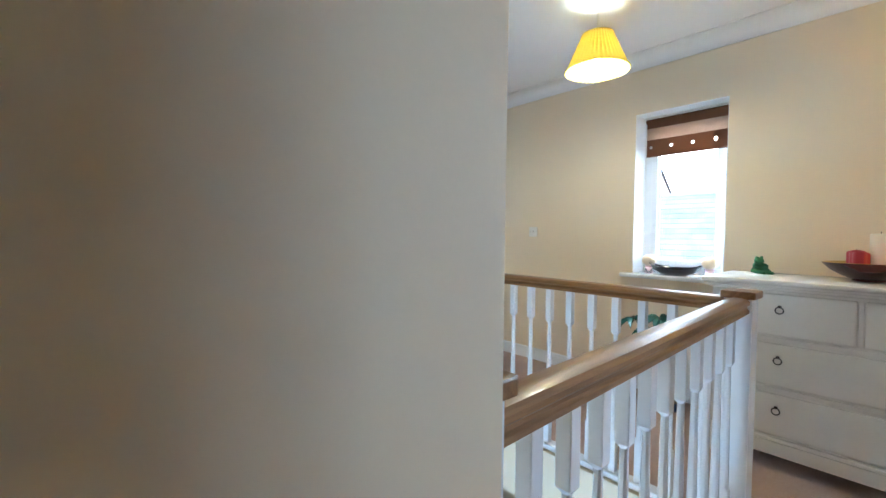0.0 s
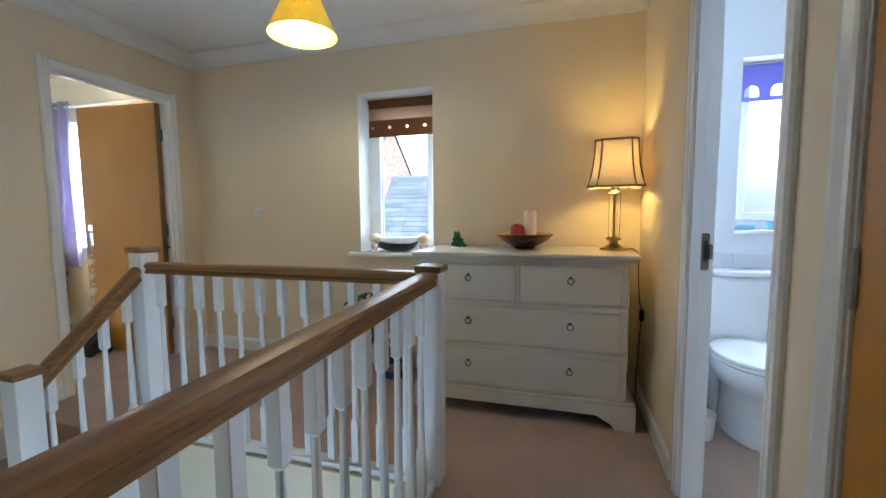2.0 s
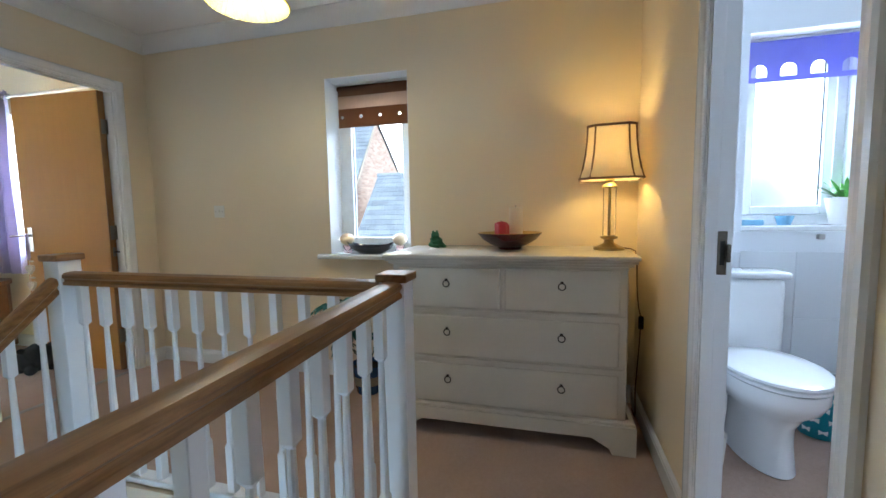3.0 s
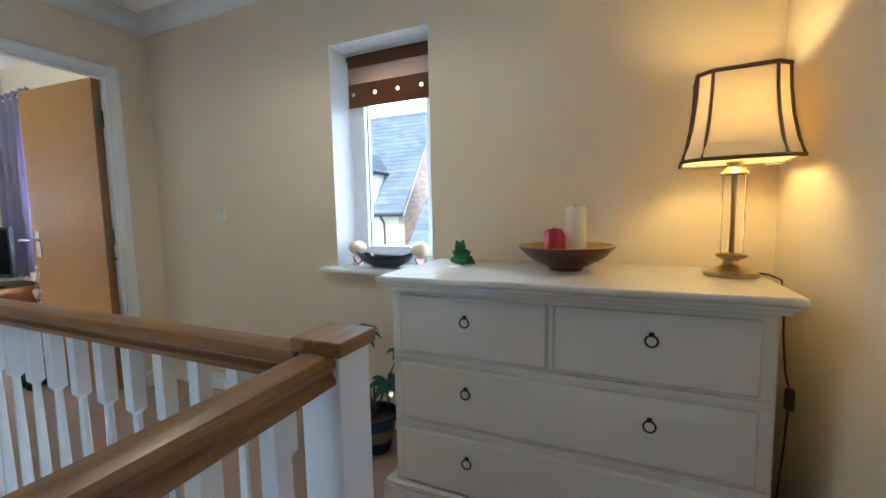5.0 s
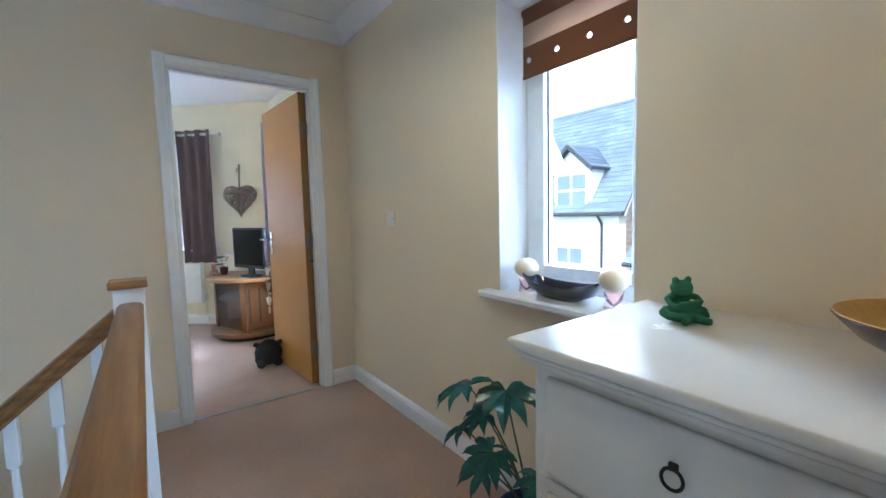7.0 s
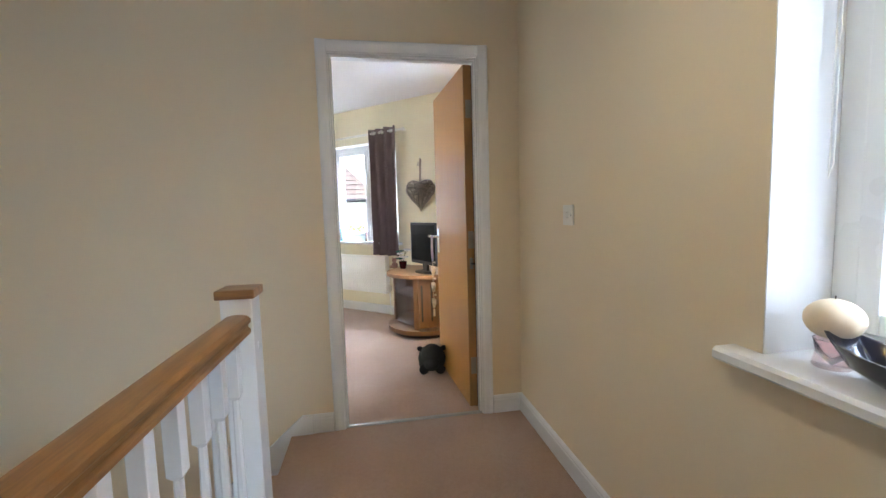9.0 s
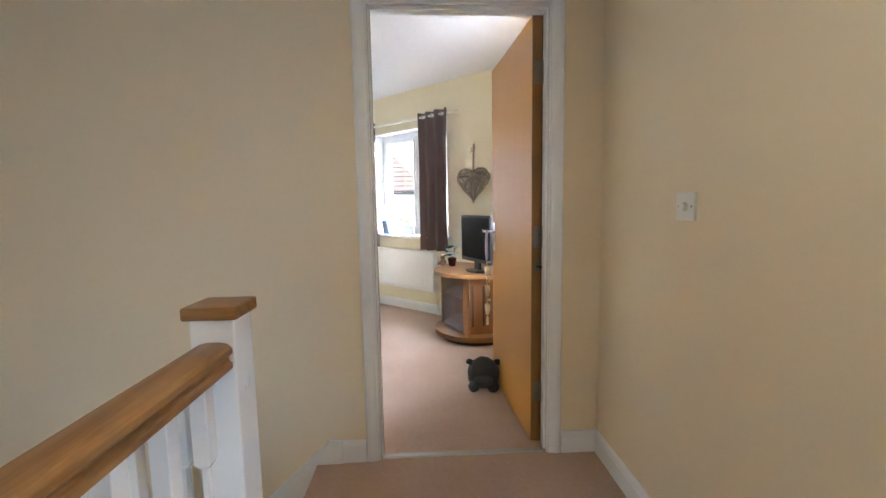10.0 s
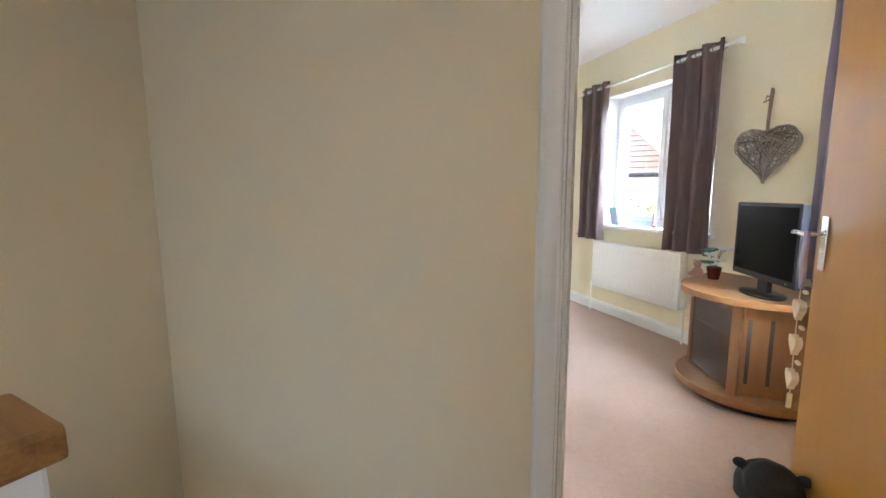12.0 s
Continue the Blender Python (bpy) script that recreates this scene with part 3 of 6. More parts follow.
part("string", prism([(1.86, 0.10), (1.80, 0.10), (1.30, -0.34), (1.30, -0.70), (1.80, -0.26), (1.86, -0.26)], YD - 0.022, YD - 0.001, "y"), GLOSS, st, "white gloss wall string of the stairs")
part("string", prism([(1.80, 0.02), (1.80, -0.30), (1.30, -0.74), (1.30, -0.40)], 1.85, 1.88, "y"), GLOSS, st, "white gloss outer string of the stairs")
# edges of the floor round the stairwell
tagged(part("trim_well_east", box(1.775, 1.80, 0.42, 1.82, -0.33, -0.002, 0.002), CREAM), "cream apron below the banister", "apron", "", "structure")
tagged(part("trim_well_south", box(0.390, 1.80, 0.395, 0.42, -0.33, -0.002, 0.002), CREAM), "cream apron below the banister", "apron", "", "structure")

# ---- banister ----
RAIL = [(-0.033, 0.0), (0.033, 0.0), (0.033, 0.012), (0.027, 0.018), (0.027, 0.026), (0.034, 0.034), (0.034, 0.046), (0.026, 0.056), (0.010, 0.060), (-0.010, 0.060), (-0.026, 0.056), (-0.034, 0.046), (-0.034, 0.034), (-0.027, 0.026), (-0.027, 0.018), (-0.033, 0.012)]
RAIL = [(p * 1.08, q * 0.90) for p, q in RAIL]
RZ = 0.837
N1, N2, N3 = (1.842, 0.362), (1.816, 1.870), (1.30, 1.870)


def baluster_mesh(height, top=0.165, foot=0.19):
    """A square spindle whose middle is chamfered and tapers upwards. Rings of (half width, chamfer, height)."""
    rows = [(0.016, 0.0015, 0.0), (0.016, 0.0015, foot), (0.0135, 0.007, foot + 0.012), (0.0125, 0.0065, foot + 0.10), (0.0085, 0.0045, height - top - 0.012), (0.016, 0.0015, height - top), (0.016, 0.0015, height)]
    bm = bmesh.new()
    rings = []
    for w, c, z in rows:
        p = [(w, w - c), (w - c, w), (c - w, w), (-w, w - c), (-w, c - w), (c - w, -w), (w - c, -w), (w, c - w)]
        rings.append([bm.verts.new((x, y, z)) for x, y in p])
    for a, b in zip(rings, rings[1:]):
        for k in range(8):
            bm.faces.new((a[k], a[(k + 1) % 8], b[(k + 1) % 8], b[k]))
    bm.faces.new(rings[0]), bm.faces.new(rings[-1])
    return bm


def newel(at, z0, ztop, label):
    n = place("newel_post", (*at, z0), 0, label, "newel post")
    h = ztop - z0
    part("post", box(-0.044, 0.044, -0.044, 0.044, 0, h - 0.027, 0.004, 2), GLOSS, n)
    cap = box(-0.0545, 0.0545, -0.0545, 0.0545, h - 0.0275, h, 0.005, 2)
    part("cap", cap, OAK_X, n, "square oak cap")
    return n


newel(N1, 0.0, 0.914, "white newel post with an oak cap at the landing corner")
newel(N2, -0.2, 0.965, "white newel post with an oak cap at the stair head")
n2 = bpy.data.objects["newel_post.001"]
q = part("plug", lathe([(0.0, 0.0), (0.013, 0.0), (0.012, 0.002), (0.0, 0.003)], 20), GLOSS, n2, "round filled plug")
q.matrix_basis = pose(0.044, 0.0, 0.985, 0, 90, 0)
hn = place("half_newel", (0.389, 0.336, 0), 0, "white half newel with an oak cap against the wall end", "newel post")
part("post", box(0.0005, 0.027, -0.044, 0.044, 0, 0.895, 0.003), GLOSS, hn)
part("cap", box(0.0005, 0.041, -0.055, 0.055, 0.8955, 0.925, 0.005, 2), OAK_Y, hn, "oak half cap")
newel(N3, -0.65, 0.525, "white lower newel post with an oak cap on the stairs")

for nm, label, a, b, mt in (("banister_south", "oak handrail on white spindles beside the landing", (0.416, 0.337), (N1[0] - 0.044, N1[1]), OAK_X),
                            ("banister_east", "oak handrail on white spindles across the stairwell", (N1[0] - 0.022, N1[1] + 0.044), (N2[0], N2[1] - 0.044), OAK_Y)):
    t = place(nm, (0, 0, 0), 0, label, "banister")
    d = Vector((b[0] - a[0], b[1] - a[1], 0))
    if mt is OAK_X:
        # the rail drops and runs in slightly towards the wall end
        bm = prism([(p, RZ + q) for p, q in RAIL], a[0], b[0], "x")
        low = box(a[0], b[0], -0.028, 0.028, 0.001, 0.032, 0.004)
        for v in bm.verts[:] + low.verts[:]:
            k = (b[0] - v.co.x) / d.x
            v.co.y += b[1] + (a[1] - b[1]) * k
            v.co.z -= 0.018 * k if v.co.z > 0.5 else 0.0
        part("handrail", bm, mt, t, "moulded oak handrail", smooth=30)
        part("base_rail", low, GLOSS, t)
    else:
        part("handrail", prism([((a[0] + b[0]) / 2 + p, RZ + q) for p, q in RAIL], a[1], b[1], "y"), mt, t, "moulded oak handrail", smooth=30)
        part("base_rail", box(a[0] - 0.03, a[0] + 0.03, a[1], b[1], 0.001, 0.032, 0.004), GLOSS, t)
    count = 11 if mt is OAK_X else 12
    first = part("baluster", baluster_mesh(RZ - 0.03), GLOSS, t)
    for i in range(count):
        s = (0.532 + 0.116 * i - a[0]) / d.x if mt is OAK_X else (1.770 - 0.118 * i - a[1]) / d.y
        m = pose(a[0] + d.x * s, a[1] + d.y * s, 0.031 - (0.018 * (1 - s) if mt is OAK_X else 0.0))
        if i:
            again(first, t, m)
        else:
            first.matrix_basis = m
t = place("banister_stair", (0, 0, 0), 0, "sloping oak handrail on white spindles down the stairs", "banister")
x1, x0, zt = N2[0] - 0.044, N3[0] + 0.044, 0.80
sl = 0.88
bm = prism([(p, q) for p, q in RAIL], 0, (x1 - x0), "x")
for v in bm.verts:
    v.co = (x1 - v.co.x, N2[1] + v.co.y, zt + v.co.z * 1.28 - v.co.x * sl)
part("handrail", bm, OAK_X, t, "moulded oak handrail", smooth=30)
bm = box(0, x1 - x0, -0.025, 0.025, 0, 0.03)
for v in bm.verts:
    v.co = (x1 - v.co.x, N2[1] + v.co.y, 0.03 + v.co.z - v.co.x * sl)
part("base_rail", bm, GLOSS, t)
first = None
for i in range(4):
    x = x1 - 0.055 - 0.11 * i
    m = pose(x, N2[1], 0.04 - (x1 - x) * sl)
    first = again(first, t, m) if first else part("baluster", baluster_mesh(0.785), GLOSS, t)
    first.matrix_basis = m

# ---- more materials for the things ----
SHADE_CREAM = cloth("cream_lamp_shade", (0.80, 0.72, 0.58), 0.33, 300, vary=0.04)
BRAID = cloth("brown_braid", (0.10, 0.045, 0.02), 0.0, 400)
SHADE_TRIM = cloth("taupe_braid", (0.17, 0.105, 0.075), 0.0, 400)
SHADE_YELLOW = cloth("yellow_pleated_shade", (0.82, 0.69, 0.17), 0.28, 300, vary=0.05)
BLIND_BROWN = cloth("brown_blind_cloth", (0.21, 0.098, 0.048), 0.48, 350)
BLIND_LIGHT = cloth("sheer_brown_blind", (0.56, 0.41, 0.31), 0.62, 350)
BLIND_PURPLE = cloth("violet_blind_cloth", (0.36, 0.36, 0.80), 0.5, 350)
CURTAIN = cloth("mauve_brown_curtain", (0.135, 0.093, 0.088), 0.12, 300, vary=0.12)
# paler than the other curtains: daylight through the cloth is put into its colour
CURTAIN_BACKLIT = cloth("lilac_grey_curtain", (0.44, 0.40, 0.52), 0.5, 300, vary=0.1)
FROG = cloth("green_plush", (0.035, 0.16, 0.075), 0.0, 180, vary=0.25)
PLUSH = cloth("charcoal_plush", (0.030, 0.030, 0.033), 0.0, 160, vary=0.35)
WAX_WHITE = plain("ivory_wax", (0.80, 0.74, 0.60), 0.42, vary=0.03, relief=0.03)
WAX_WHITE.node_tree.nodes["Principled BSDF"].inputs["Subsurface Weight"].default_value = 0.15
WAX_RED = plain("red_wax", (0.40, 0.012, 0.020), 0.38, vary=0.08, relief=0.05)
BOWL_RED = plain("dark_red_lacquer", (0.060, 0.008, 0.008), 0.2, vary=0.15, scale=9, relief=0.03, coat=0.0)
BOWL_GOLD = plain("gold_leaf_lining", (0.62, 0.40, 0.11), 0.38, 0.7, vary=0.18, scale=14, relief=0.15)
NAVY = plain("blue_black_glaze", (0.012, 0.014, 0.026), 0.16, vary=0.2, relief=0.03, coat=0.3)
PEACH = plain("peach_frosted_globe", (0.82, 0.66, 0.46), 0.5, vary=0.08, scale=12, relief=0.05)
PINKGLASS = glass_mat("pink_glass", (1.0, 0.80, 0.79), 0.05)
POT_BLUE = plain("blue_glazed_pot", (0.03, 0.07, 0.16), 0.22, vary=0.25, scale=14, relief=0.08)
POT_BAND = plain("unglazed_band", (0.22, 0.19, 0.14), 0.6, vary=0.3, scale=20, relief=0.3)
SOIL = plain("potting_soil", (0.02, 0.014, 0.010), 0.95, vary=0.4, grain=120, relief=0.8, dist=0.006)
LEAF = plain("glossy_dark_leaf", (0.048, 0.170, 0.135), 0.2, vary=0.3, scale=16, grain=50, relief=0.35, dist=0.003, coat=0.6)
LEAF_BRIGHT = plain("bright_green_leaf", (0.07, 0.24, 0.03), 0.4, vary=0.25, scale=16, relief=0.2)
STEM = plain("plant_stem", (0.05, 0.075, 0.03), 0.6, vary=0.25)
TWIG = random_tone(plain("grey_willow", (0.20, 0.17, 0.14), 0.75, relief=0.4), (0.11, 0.09, 0.07), (0.46, 0.40, 0.33))
RIBBON = cloth("taupe_ribbon", (0.30, 0.23, 0.18), 0.1, 300)
RADW = plain("white_radiator_enamel", (0.85, 0.85, 0.82), 0.3, vary=0.015, relief=0.02)
TILE = random_tone(plain("white_wall_tile", (0.8, 0.82, 0.84), 0.12, vary=0.02, relief=0.0, coat=0.3), (0.76, 0.79, 0.82), (0.82, 0.84, 0.86))
TEAL = plain("teal_plastic", (0.01, 0.23, 0.30), 0.35, vary=0.05, relief=0.05)
GREYP = plain("grey_bin_liner", (0.32, 0.34, 0.36), 0.4)
BLUEW = plain("pale_blue_glass", (0.25, 0.50, 0.72), 0.15, vary=0.05)
STRING = plain("undyed_string", (0.70, 0.62, 0.50), 0.85, vary=0.15, relief=0.5)
LILAC = cloth("lilac_ribbon", (0.55, 0.48, 0.66), 0.2, 300)


def bulb_mat():
    m, t, b = nodes_of("lit_bulb")
    b.inputs["Base Color"].default_value = (1, 0.95, 0.8, 1)
    b.inputs["Emission Color"].default_value = (1.0, 0.88, 0.55, 1)
    b.inputs["Emission Strength"].default_value = 5.0
    return m


BULB = bulb_mat()

# ---- chest of drawers ----
CX, CY, CW = 2.46, 0.083, 0.60     # front edge of the top, middle, half width of the top


def ring_pull(parent, x, z):
    p = part("ring_pull", box(x - 0.007, x + 0.007, -0.014, -0.006, z + 0.011, z + 0.024, 0.003, 2), IRON, parent, "dark bronze ring pull")
    r = part("ring", ring(0.0155, 0.0028), IRON, p, smooth=60)
    r.matrix_basis = pose(x, -0.014, z, -6, 0, 0)
    return p


def chest():
    """Front faces -y locally; x across."""
    c = place("chest_of_drawers", (CX, CY, 0), -90, "antique white painted chest of drawers with ring pulls", "chest of drawers")
    w, d = CW - 0.045, 0.55
    top = box(-CW, CW, 0, d + 0.012, 0.886, 0.908, 0.009, 3)
    part("top", top, CHESTP, c, smooth=50)
    part("top_bead", box(-CW + 0.010, CW - 0.010, 0.010, d + 0.010, 0.8725, 0.8858, 0.006, 3), CHESTP, c, smooth=50)
    part("top_moulding", box(-CW + 0.024, CW - 0.024, 0.022, d + 0.008, 0.858, 0.8722, 0.005, 2), CHESTP, c)
    part("body", box(-w, w, 0.0365, d + 0.006, 0.105, 0.8578, 0.004), CHESTP, c)
    # plinth with bracket feet, cut out in a curve
    pw = w + 0.042
    cut = [(pw, 0), (pw, 0.135), (-pw, 0.135), (-pw, 0), (-pw + 0.10, 0), (-pw + 0.115, 0.03), (-pw + 0.15, 0.048), (-pw + 0.19, 0.072), (pw - 0.19, 0.072), (pw - 0.15, 0.048), (pw - 0.115, 0.03), (pw - 0.10, 0)]
    part("plinth", prism(cut, 0.006, 0.0365, "y"), CHESTP, c)
    side = [(0.0368, 0), (0.0368, 0.135), (d, 0.135), (d, 0), (d - 0.10, 0), (d - 0.14, 0.06), (0.18, 0.06), (0.14, 0)]
    part("plinth_side", prism(side, -pw, -pw + 0.02, "x"), CHESTP, c)
    part("plinth_side", prism(side, pw - 0.02, pw, "x"), CHESTP, c)
    part("plinth_moulding", box(-pw + 0.004, pw - 0.004, 0.012, 0.06, 0.1352, 0.152, 0.006, 2), CHESTP, c)
    fw = w - 0.035
    rows = ((0.643, 0.842, 2, 0.772), (0.400, 0.603, 1, 0.530), (0.160, 0.360, 1, 0.288))
    for z0, z1, n, hz in rows:
        # rail below each row
        part("rail", box(-w + 0.01, w - 0.01, 0.031, 0.0448, z0 - 0.028, z0 - 0.010, 0.004, 3), CHESTP, c)
        for i in range(n):
            x0 = -fw + i * (2 * fw / n) + (0.012 if i else 0)
            x1 = -fw + (i + 1) * (2 * fw / n) - (0.012 if n == 2 and i == 0 else 0)
            dr = part("drawer_front", box(x0, x1, 0.0255, 0.0447, z0, z1, 0.0075, 3), CHESTP, c, smooth=50)
            for x in ((-0.272, 0.272) if n == 1 else ((-0.272,) if i == 0 else (0.272,))):
                q = ring_pull(dr, x, hz - 0.006)
                q.matrix_basis = pose(0, 0.028, 0)
        if n == 2:
            part("drawer_divider", box(-0.0085, 0.0085, 0.0315, 0.0446, z0, z1, 0.004, 2), CHESTP, c)
    return c


chest()
TOPZ = 0.9085

# ---- table lamp ----


def shade_ring(z, r):
    """A square with cut corners, half width r."""
    k = 0.68
    return [(r * a, r * b_, z) for a, b_ in ((1, k), (k, 1), (-k, 1), (-1, k), (-1, -k), (-k, -1), (k, -1), (1, -k))]


def table_lamp(at):
    t = place("table_lamp", at, -4, "lit brass and glass table lamp with a braided cream shade", "table lamp")
    part("base", lathe([(0.0, 0), (0.074, 0), (0.076, 0.006), (0.072, 0.014), (0.052, 0.020), (0.044, 0.026), (0.028, 0.033), (0.022, 0.042), (0.022, 0.050), (0.040, 0.058), (0.044, 0.066), (0.030, 0.072), (0.0, 0.073)], 36), BRASS, t, smooth=35)
    part("rod", tube([(0, 0, 0.07), (0, 0, 0.33)], 0.0075, 12), BRASS, t, smooth=50)
    g = lathe([(0.030, 0.0732), (0.032, 0.08), (0.032, 0.305), (0.030, 0.312), (0.0275, 0.312), (0.0275, 0.0732)], 32, close=False)
    part("glass_sleeve", g, CLEAR, t, "clear glass sleeve round the rod", smooth=40)
    part("collar", lathe([(0.0, 0.312), (0.037, 0.312), (0.039, 0.318), (0.030, 0.328), (0.018, 0.340), (0.024, 0.352), (0.022, 0.358), (0.017, 0.366), (0.012, 0.40), (0.0, 0.41)], 32), BRASS, t, smooth=35)
    prof = [(0.349, 0.145), (0.359, 0.142), (0.40, 0.130), (0.47, 0.117), (0.54, 0.110), (0.612, 0.107)]
    bm = bmesh.new()
    outer = [[bm.verts.new(p) for p in shade_ring(z, r)] for z, r in prof]
    inner = [[bm.verts.new(p) for p in shade_ring(z, r - 0.002)] for z, r in prof]
    for rings_ in (outer, inner):
        for a, b in zip(rings_, rings_[1:]):
            for k in range(8):
                bm.faces.new((a[k], a[(k + 1) % 8], b[(k + 1) % 8], b[k]))
    for a, b in ((outer[0], inner[0]), (outer[-1], inner[-1])):
        for k in range(8):
            bm.faces.new((a[k], a[(k + 1) % 8], b[(k + 1) % 8], b[k]))
    s = part("shade", bm, SHADE_CREAM, t, "cream cloth shade with narrow corner panels")
    for k in range(8):
        part("rib_braid", tube([Vector(shade_ring(z, r + 0.002)[k]) for z, r in prof[1:]], 0.0042, 6), SHADE_TRIM, s, "brown braid")
    for z, r in ((0.354, 0.1435), (0.608, 0.1075)):
        p = shade_ring(z, r + 0.002)
        part("rim_braid", tube(p + [p[0]], 0.0062, 6), SHADE_TRIM, s, "brown braid")
    part("carrier", tube([(0, 0, 0.40), (0, 0, 0.44)], 0.014, 12), SOCKET, t)
    return t


table_lamp((2.80, -0.424, TOPZ))
cb = place("lamp_cable", (0, 0, 0), 0, "thin brown lamp cable with an inline switch", "cable")
part("cord", tube([(2.87, -0.45, 0.913), (2.86, -0.495, 0.913), (2.80, -0.525, 0.914), (2.76, -0.543, 0.905), (2.75, -0.549, 0.86), (2.752, -0.552, 0.74), (2.748, -0.560, 0.63), (2.75, -0.574, 0.57), (2.752, -0.572, 0.50), (2.748, -0.565, 0.38), (2.755, -0.556, 0.20), (2.79, -0.565, 0.06), (2.86, -0.575, 0.006), (2.95, -0.575, 0.006)], 0.003, 6), BRAID, cb)
part("inline_switch", box(2.740, 2.760, -0.586, -0.562, 0.515, 0.58, 0.006, 2), BLACK, cb, "black inline switch")

# ---- bowl with candles ----
BX, BYY = 2.795, 0.079
b = place("candle_bowl", (BX, BYY, TOPZ), 0, "wide dark red lacquer bowl with a gold lining", "bowl")
part("shell", lathe([(0.0, 0.0), (0.058, 0.0), (0.062, 0.004), (0.060, 0.009), (0.095, 0.024), (0.140, 0.052), (0.171, 0.086), (0.169, 0.088)], 48, close=False), BOWL_RED, b, smooth=40)
part("lining", lathe([(0.0, 0.016), (0.058, 0.017), (0.095, 0.031), (0.138, 0.057), (0.1695, 0.0885), (0.1685, 0.0895), (0.137, 0.0595), (0.094, 0.0335), (0.058, 0.0195), (0.0, 0.0185)], 48), BOWL_GOLD, b, "gold lining", smooth=40)


def candle(at, r, h, mt, label, flutes=0):
    c = place("pillar_candle", at, 0, label, "candle", "candles in the bowl")
    bm = lathe([(0.0, 0), (r - 0.002, 0), (r, 0.003), (r, h * 0.5), (r, h - 0.006), (r - 0.004, h), (r * 0.7, h - 0.003), (r * 0.4, h - 0.010), (0.0, h - 0.012)], 42)
    for v in bm.verts:
        if flutes:
            k = 1 + 0.06 * math.cos(flutes * math.atan2(v.co.y, v.co.x))
            v.co.x, v.co.y = v.co.x * k, v.co.y * k
            v.co.z += 0.004 * math.cos(2 * math.atan2(v.co.y, v.co.x)) if v.co.z > h * 0.9 else 0
    part("wax", bm, mt, c, smooth=40)
    part("wick", tube([(0, 0, h - 0.008), (0.001, 0, h + 0.004), (0.003, 0.001, h + 0.009)], 0.0012, 6), BLACK, c)
    return c


candle((2.815, 0.048, TOPZ + 0.024), 0.037, 0.203, WAX_WHITE, "tall ivory pillar candle in the bowl")
candle((2.765, 0.112, TOPZ + 0.026), 0.035, 0.112, WAX_RED, "short red fluted candle in the bowl", 7)
candle((2.832, 0.128, TOPZ + 0.028), 0.035, 0.116, WAX_RED, "short red fluted candle in the bowl", 7)

# ---- plush frog, one soft mesh ----
bm = bmesh.new()
ball(0.034, (0, 0.006, 0.040), (1.0, 0.85, 1.15), bm), ball(0.031, (0, -0.006, 0.092), (1.15, 0.95, 0.72), bm), ball(0.022, (0, -0.024, 0.086), (1.2, 0.8, 0.6), bm)
for s in (-1, 1):
    ball(0.0105, (s * 0.021, -0.006, 0.114), bm=bm)
    ball(0.004, (s * 0.022, -0.015, 0.117), bm=bm, u=10, v=6)
    # folded leg: out to the knee, back in, and the long foot forward
    joined(bm, tube([(s * 0.024, 0.004, 0.020), (s * 0.050, -0.004, 0.026), (s * 0.066, -0.020, 0.024), (s * 0.058, -0.042, 0.018), (s * 0.026, -0.052, 0.014), (-s * 0.008, -0.060 - 0.006 * s, 0.014), (-s * 0.030, -0.078 - 0.006 * s, 0.011), (-s * 0.040, -0.098, 0.009)], 0.0150, 10, taper=0.7))
    # arm crossed over the knees
    joined(bm, tube([(s * 0.028, 0.0, 0.068), (s * 0.050, -0.012, 0.062), (s * 0.046, -0.036, 0.050 + 0.006 * s), (s * 0.016, -0.050, 0.046 + 0.007 * s), (-s * 0.022, -0.050, 0.043 + 0.007 * s), (-s * 0.044, -0.040, 0.038)], 0.0100, 10, taper=0.85))
for v in bm.verts:
    v.co += 0.0016 * noise.noise_vector(v.co * 60)
    v.co.z = max(v.co.z, 0.0)
bmesh.ops.scale(bm, vec=(0.70, 0.70, 0.80), verts=bm.verts)
f = part("plush_frog", bm, FROG, smooth=60)
f.matrix_world = pose(2.86, 0.520, TOPZ + 0.001, 0, 0, -36)
fused(f, 0.0022)
tagged(f, "small green plush frog sitting on the white chest", "soft toy")

# ---- pendant light ----
PX, PY = 2.13, 1.12
p = place("pendant_light", (PX, PY, CZ), 0, "lit pendant lamp with a yellow pleated shade", "pendant light")
part("ceiling_rose", lathe([(0.0, 0.0), (0.045, 0.0), (0.045, -0.008), (0.030, -0.020), (0.010, -0.028), (0.0, -0.028)], 24), SOCKET, p, smooth=40)
part("cord", tube([(0, 0, -0.02), (0, 0, -0.22)], 0.003, 8), SOCKET, p)
part("lampholder", lathe([(0.0, -0.20), (0.014, -0.20), (0.018, -0.215), (0.018, -0.255), (0.0, -0.256)], 20), SOCKET, p, smooth=40)
n = 84
bm = bmesh.new()
rows = [(0.166, -0.392), (0.146, -0.352), (0.116, -0.285), (0.090, -0.225), (0.080, -0.195)]
sheets = []
for off in (0.0, -0.0018):
    sheets.append([[bm.verts.new(((r + off + (0.0042 if k % 2 else 0)) * math.cos(2 * math.pi * k / n), (r + off + (0.0042 if k % 2 else 0)) * math.sin(2 * math.pi * k / n), z)) for k in range(n)] for r, z in rows])
for sh in sheets:
    for a, c in zip(sh, sh[1:]):
        for k in range(n):
            bm.faces.new((a[k], a[(k + 1) % n], c[(k + 1) % n], c[k]))
for e in (0, -1):
    for k in range(n):
        bm.faces.new((sheets[0][e][k], sheets[0][e][(k + 1) % n], sheets[1][e][(k + 1) % n], sheets[1][e][k]))
s = part("shade", bm, SHADE_YELLOW, p, "yellow pleated cloth shade")
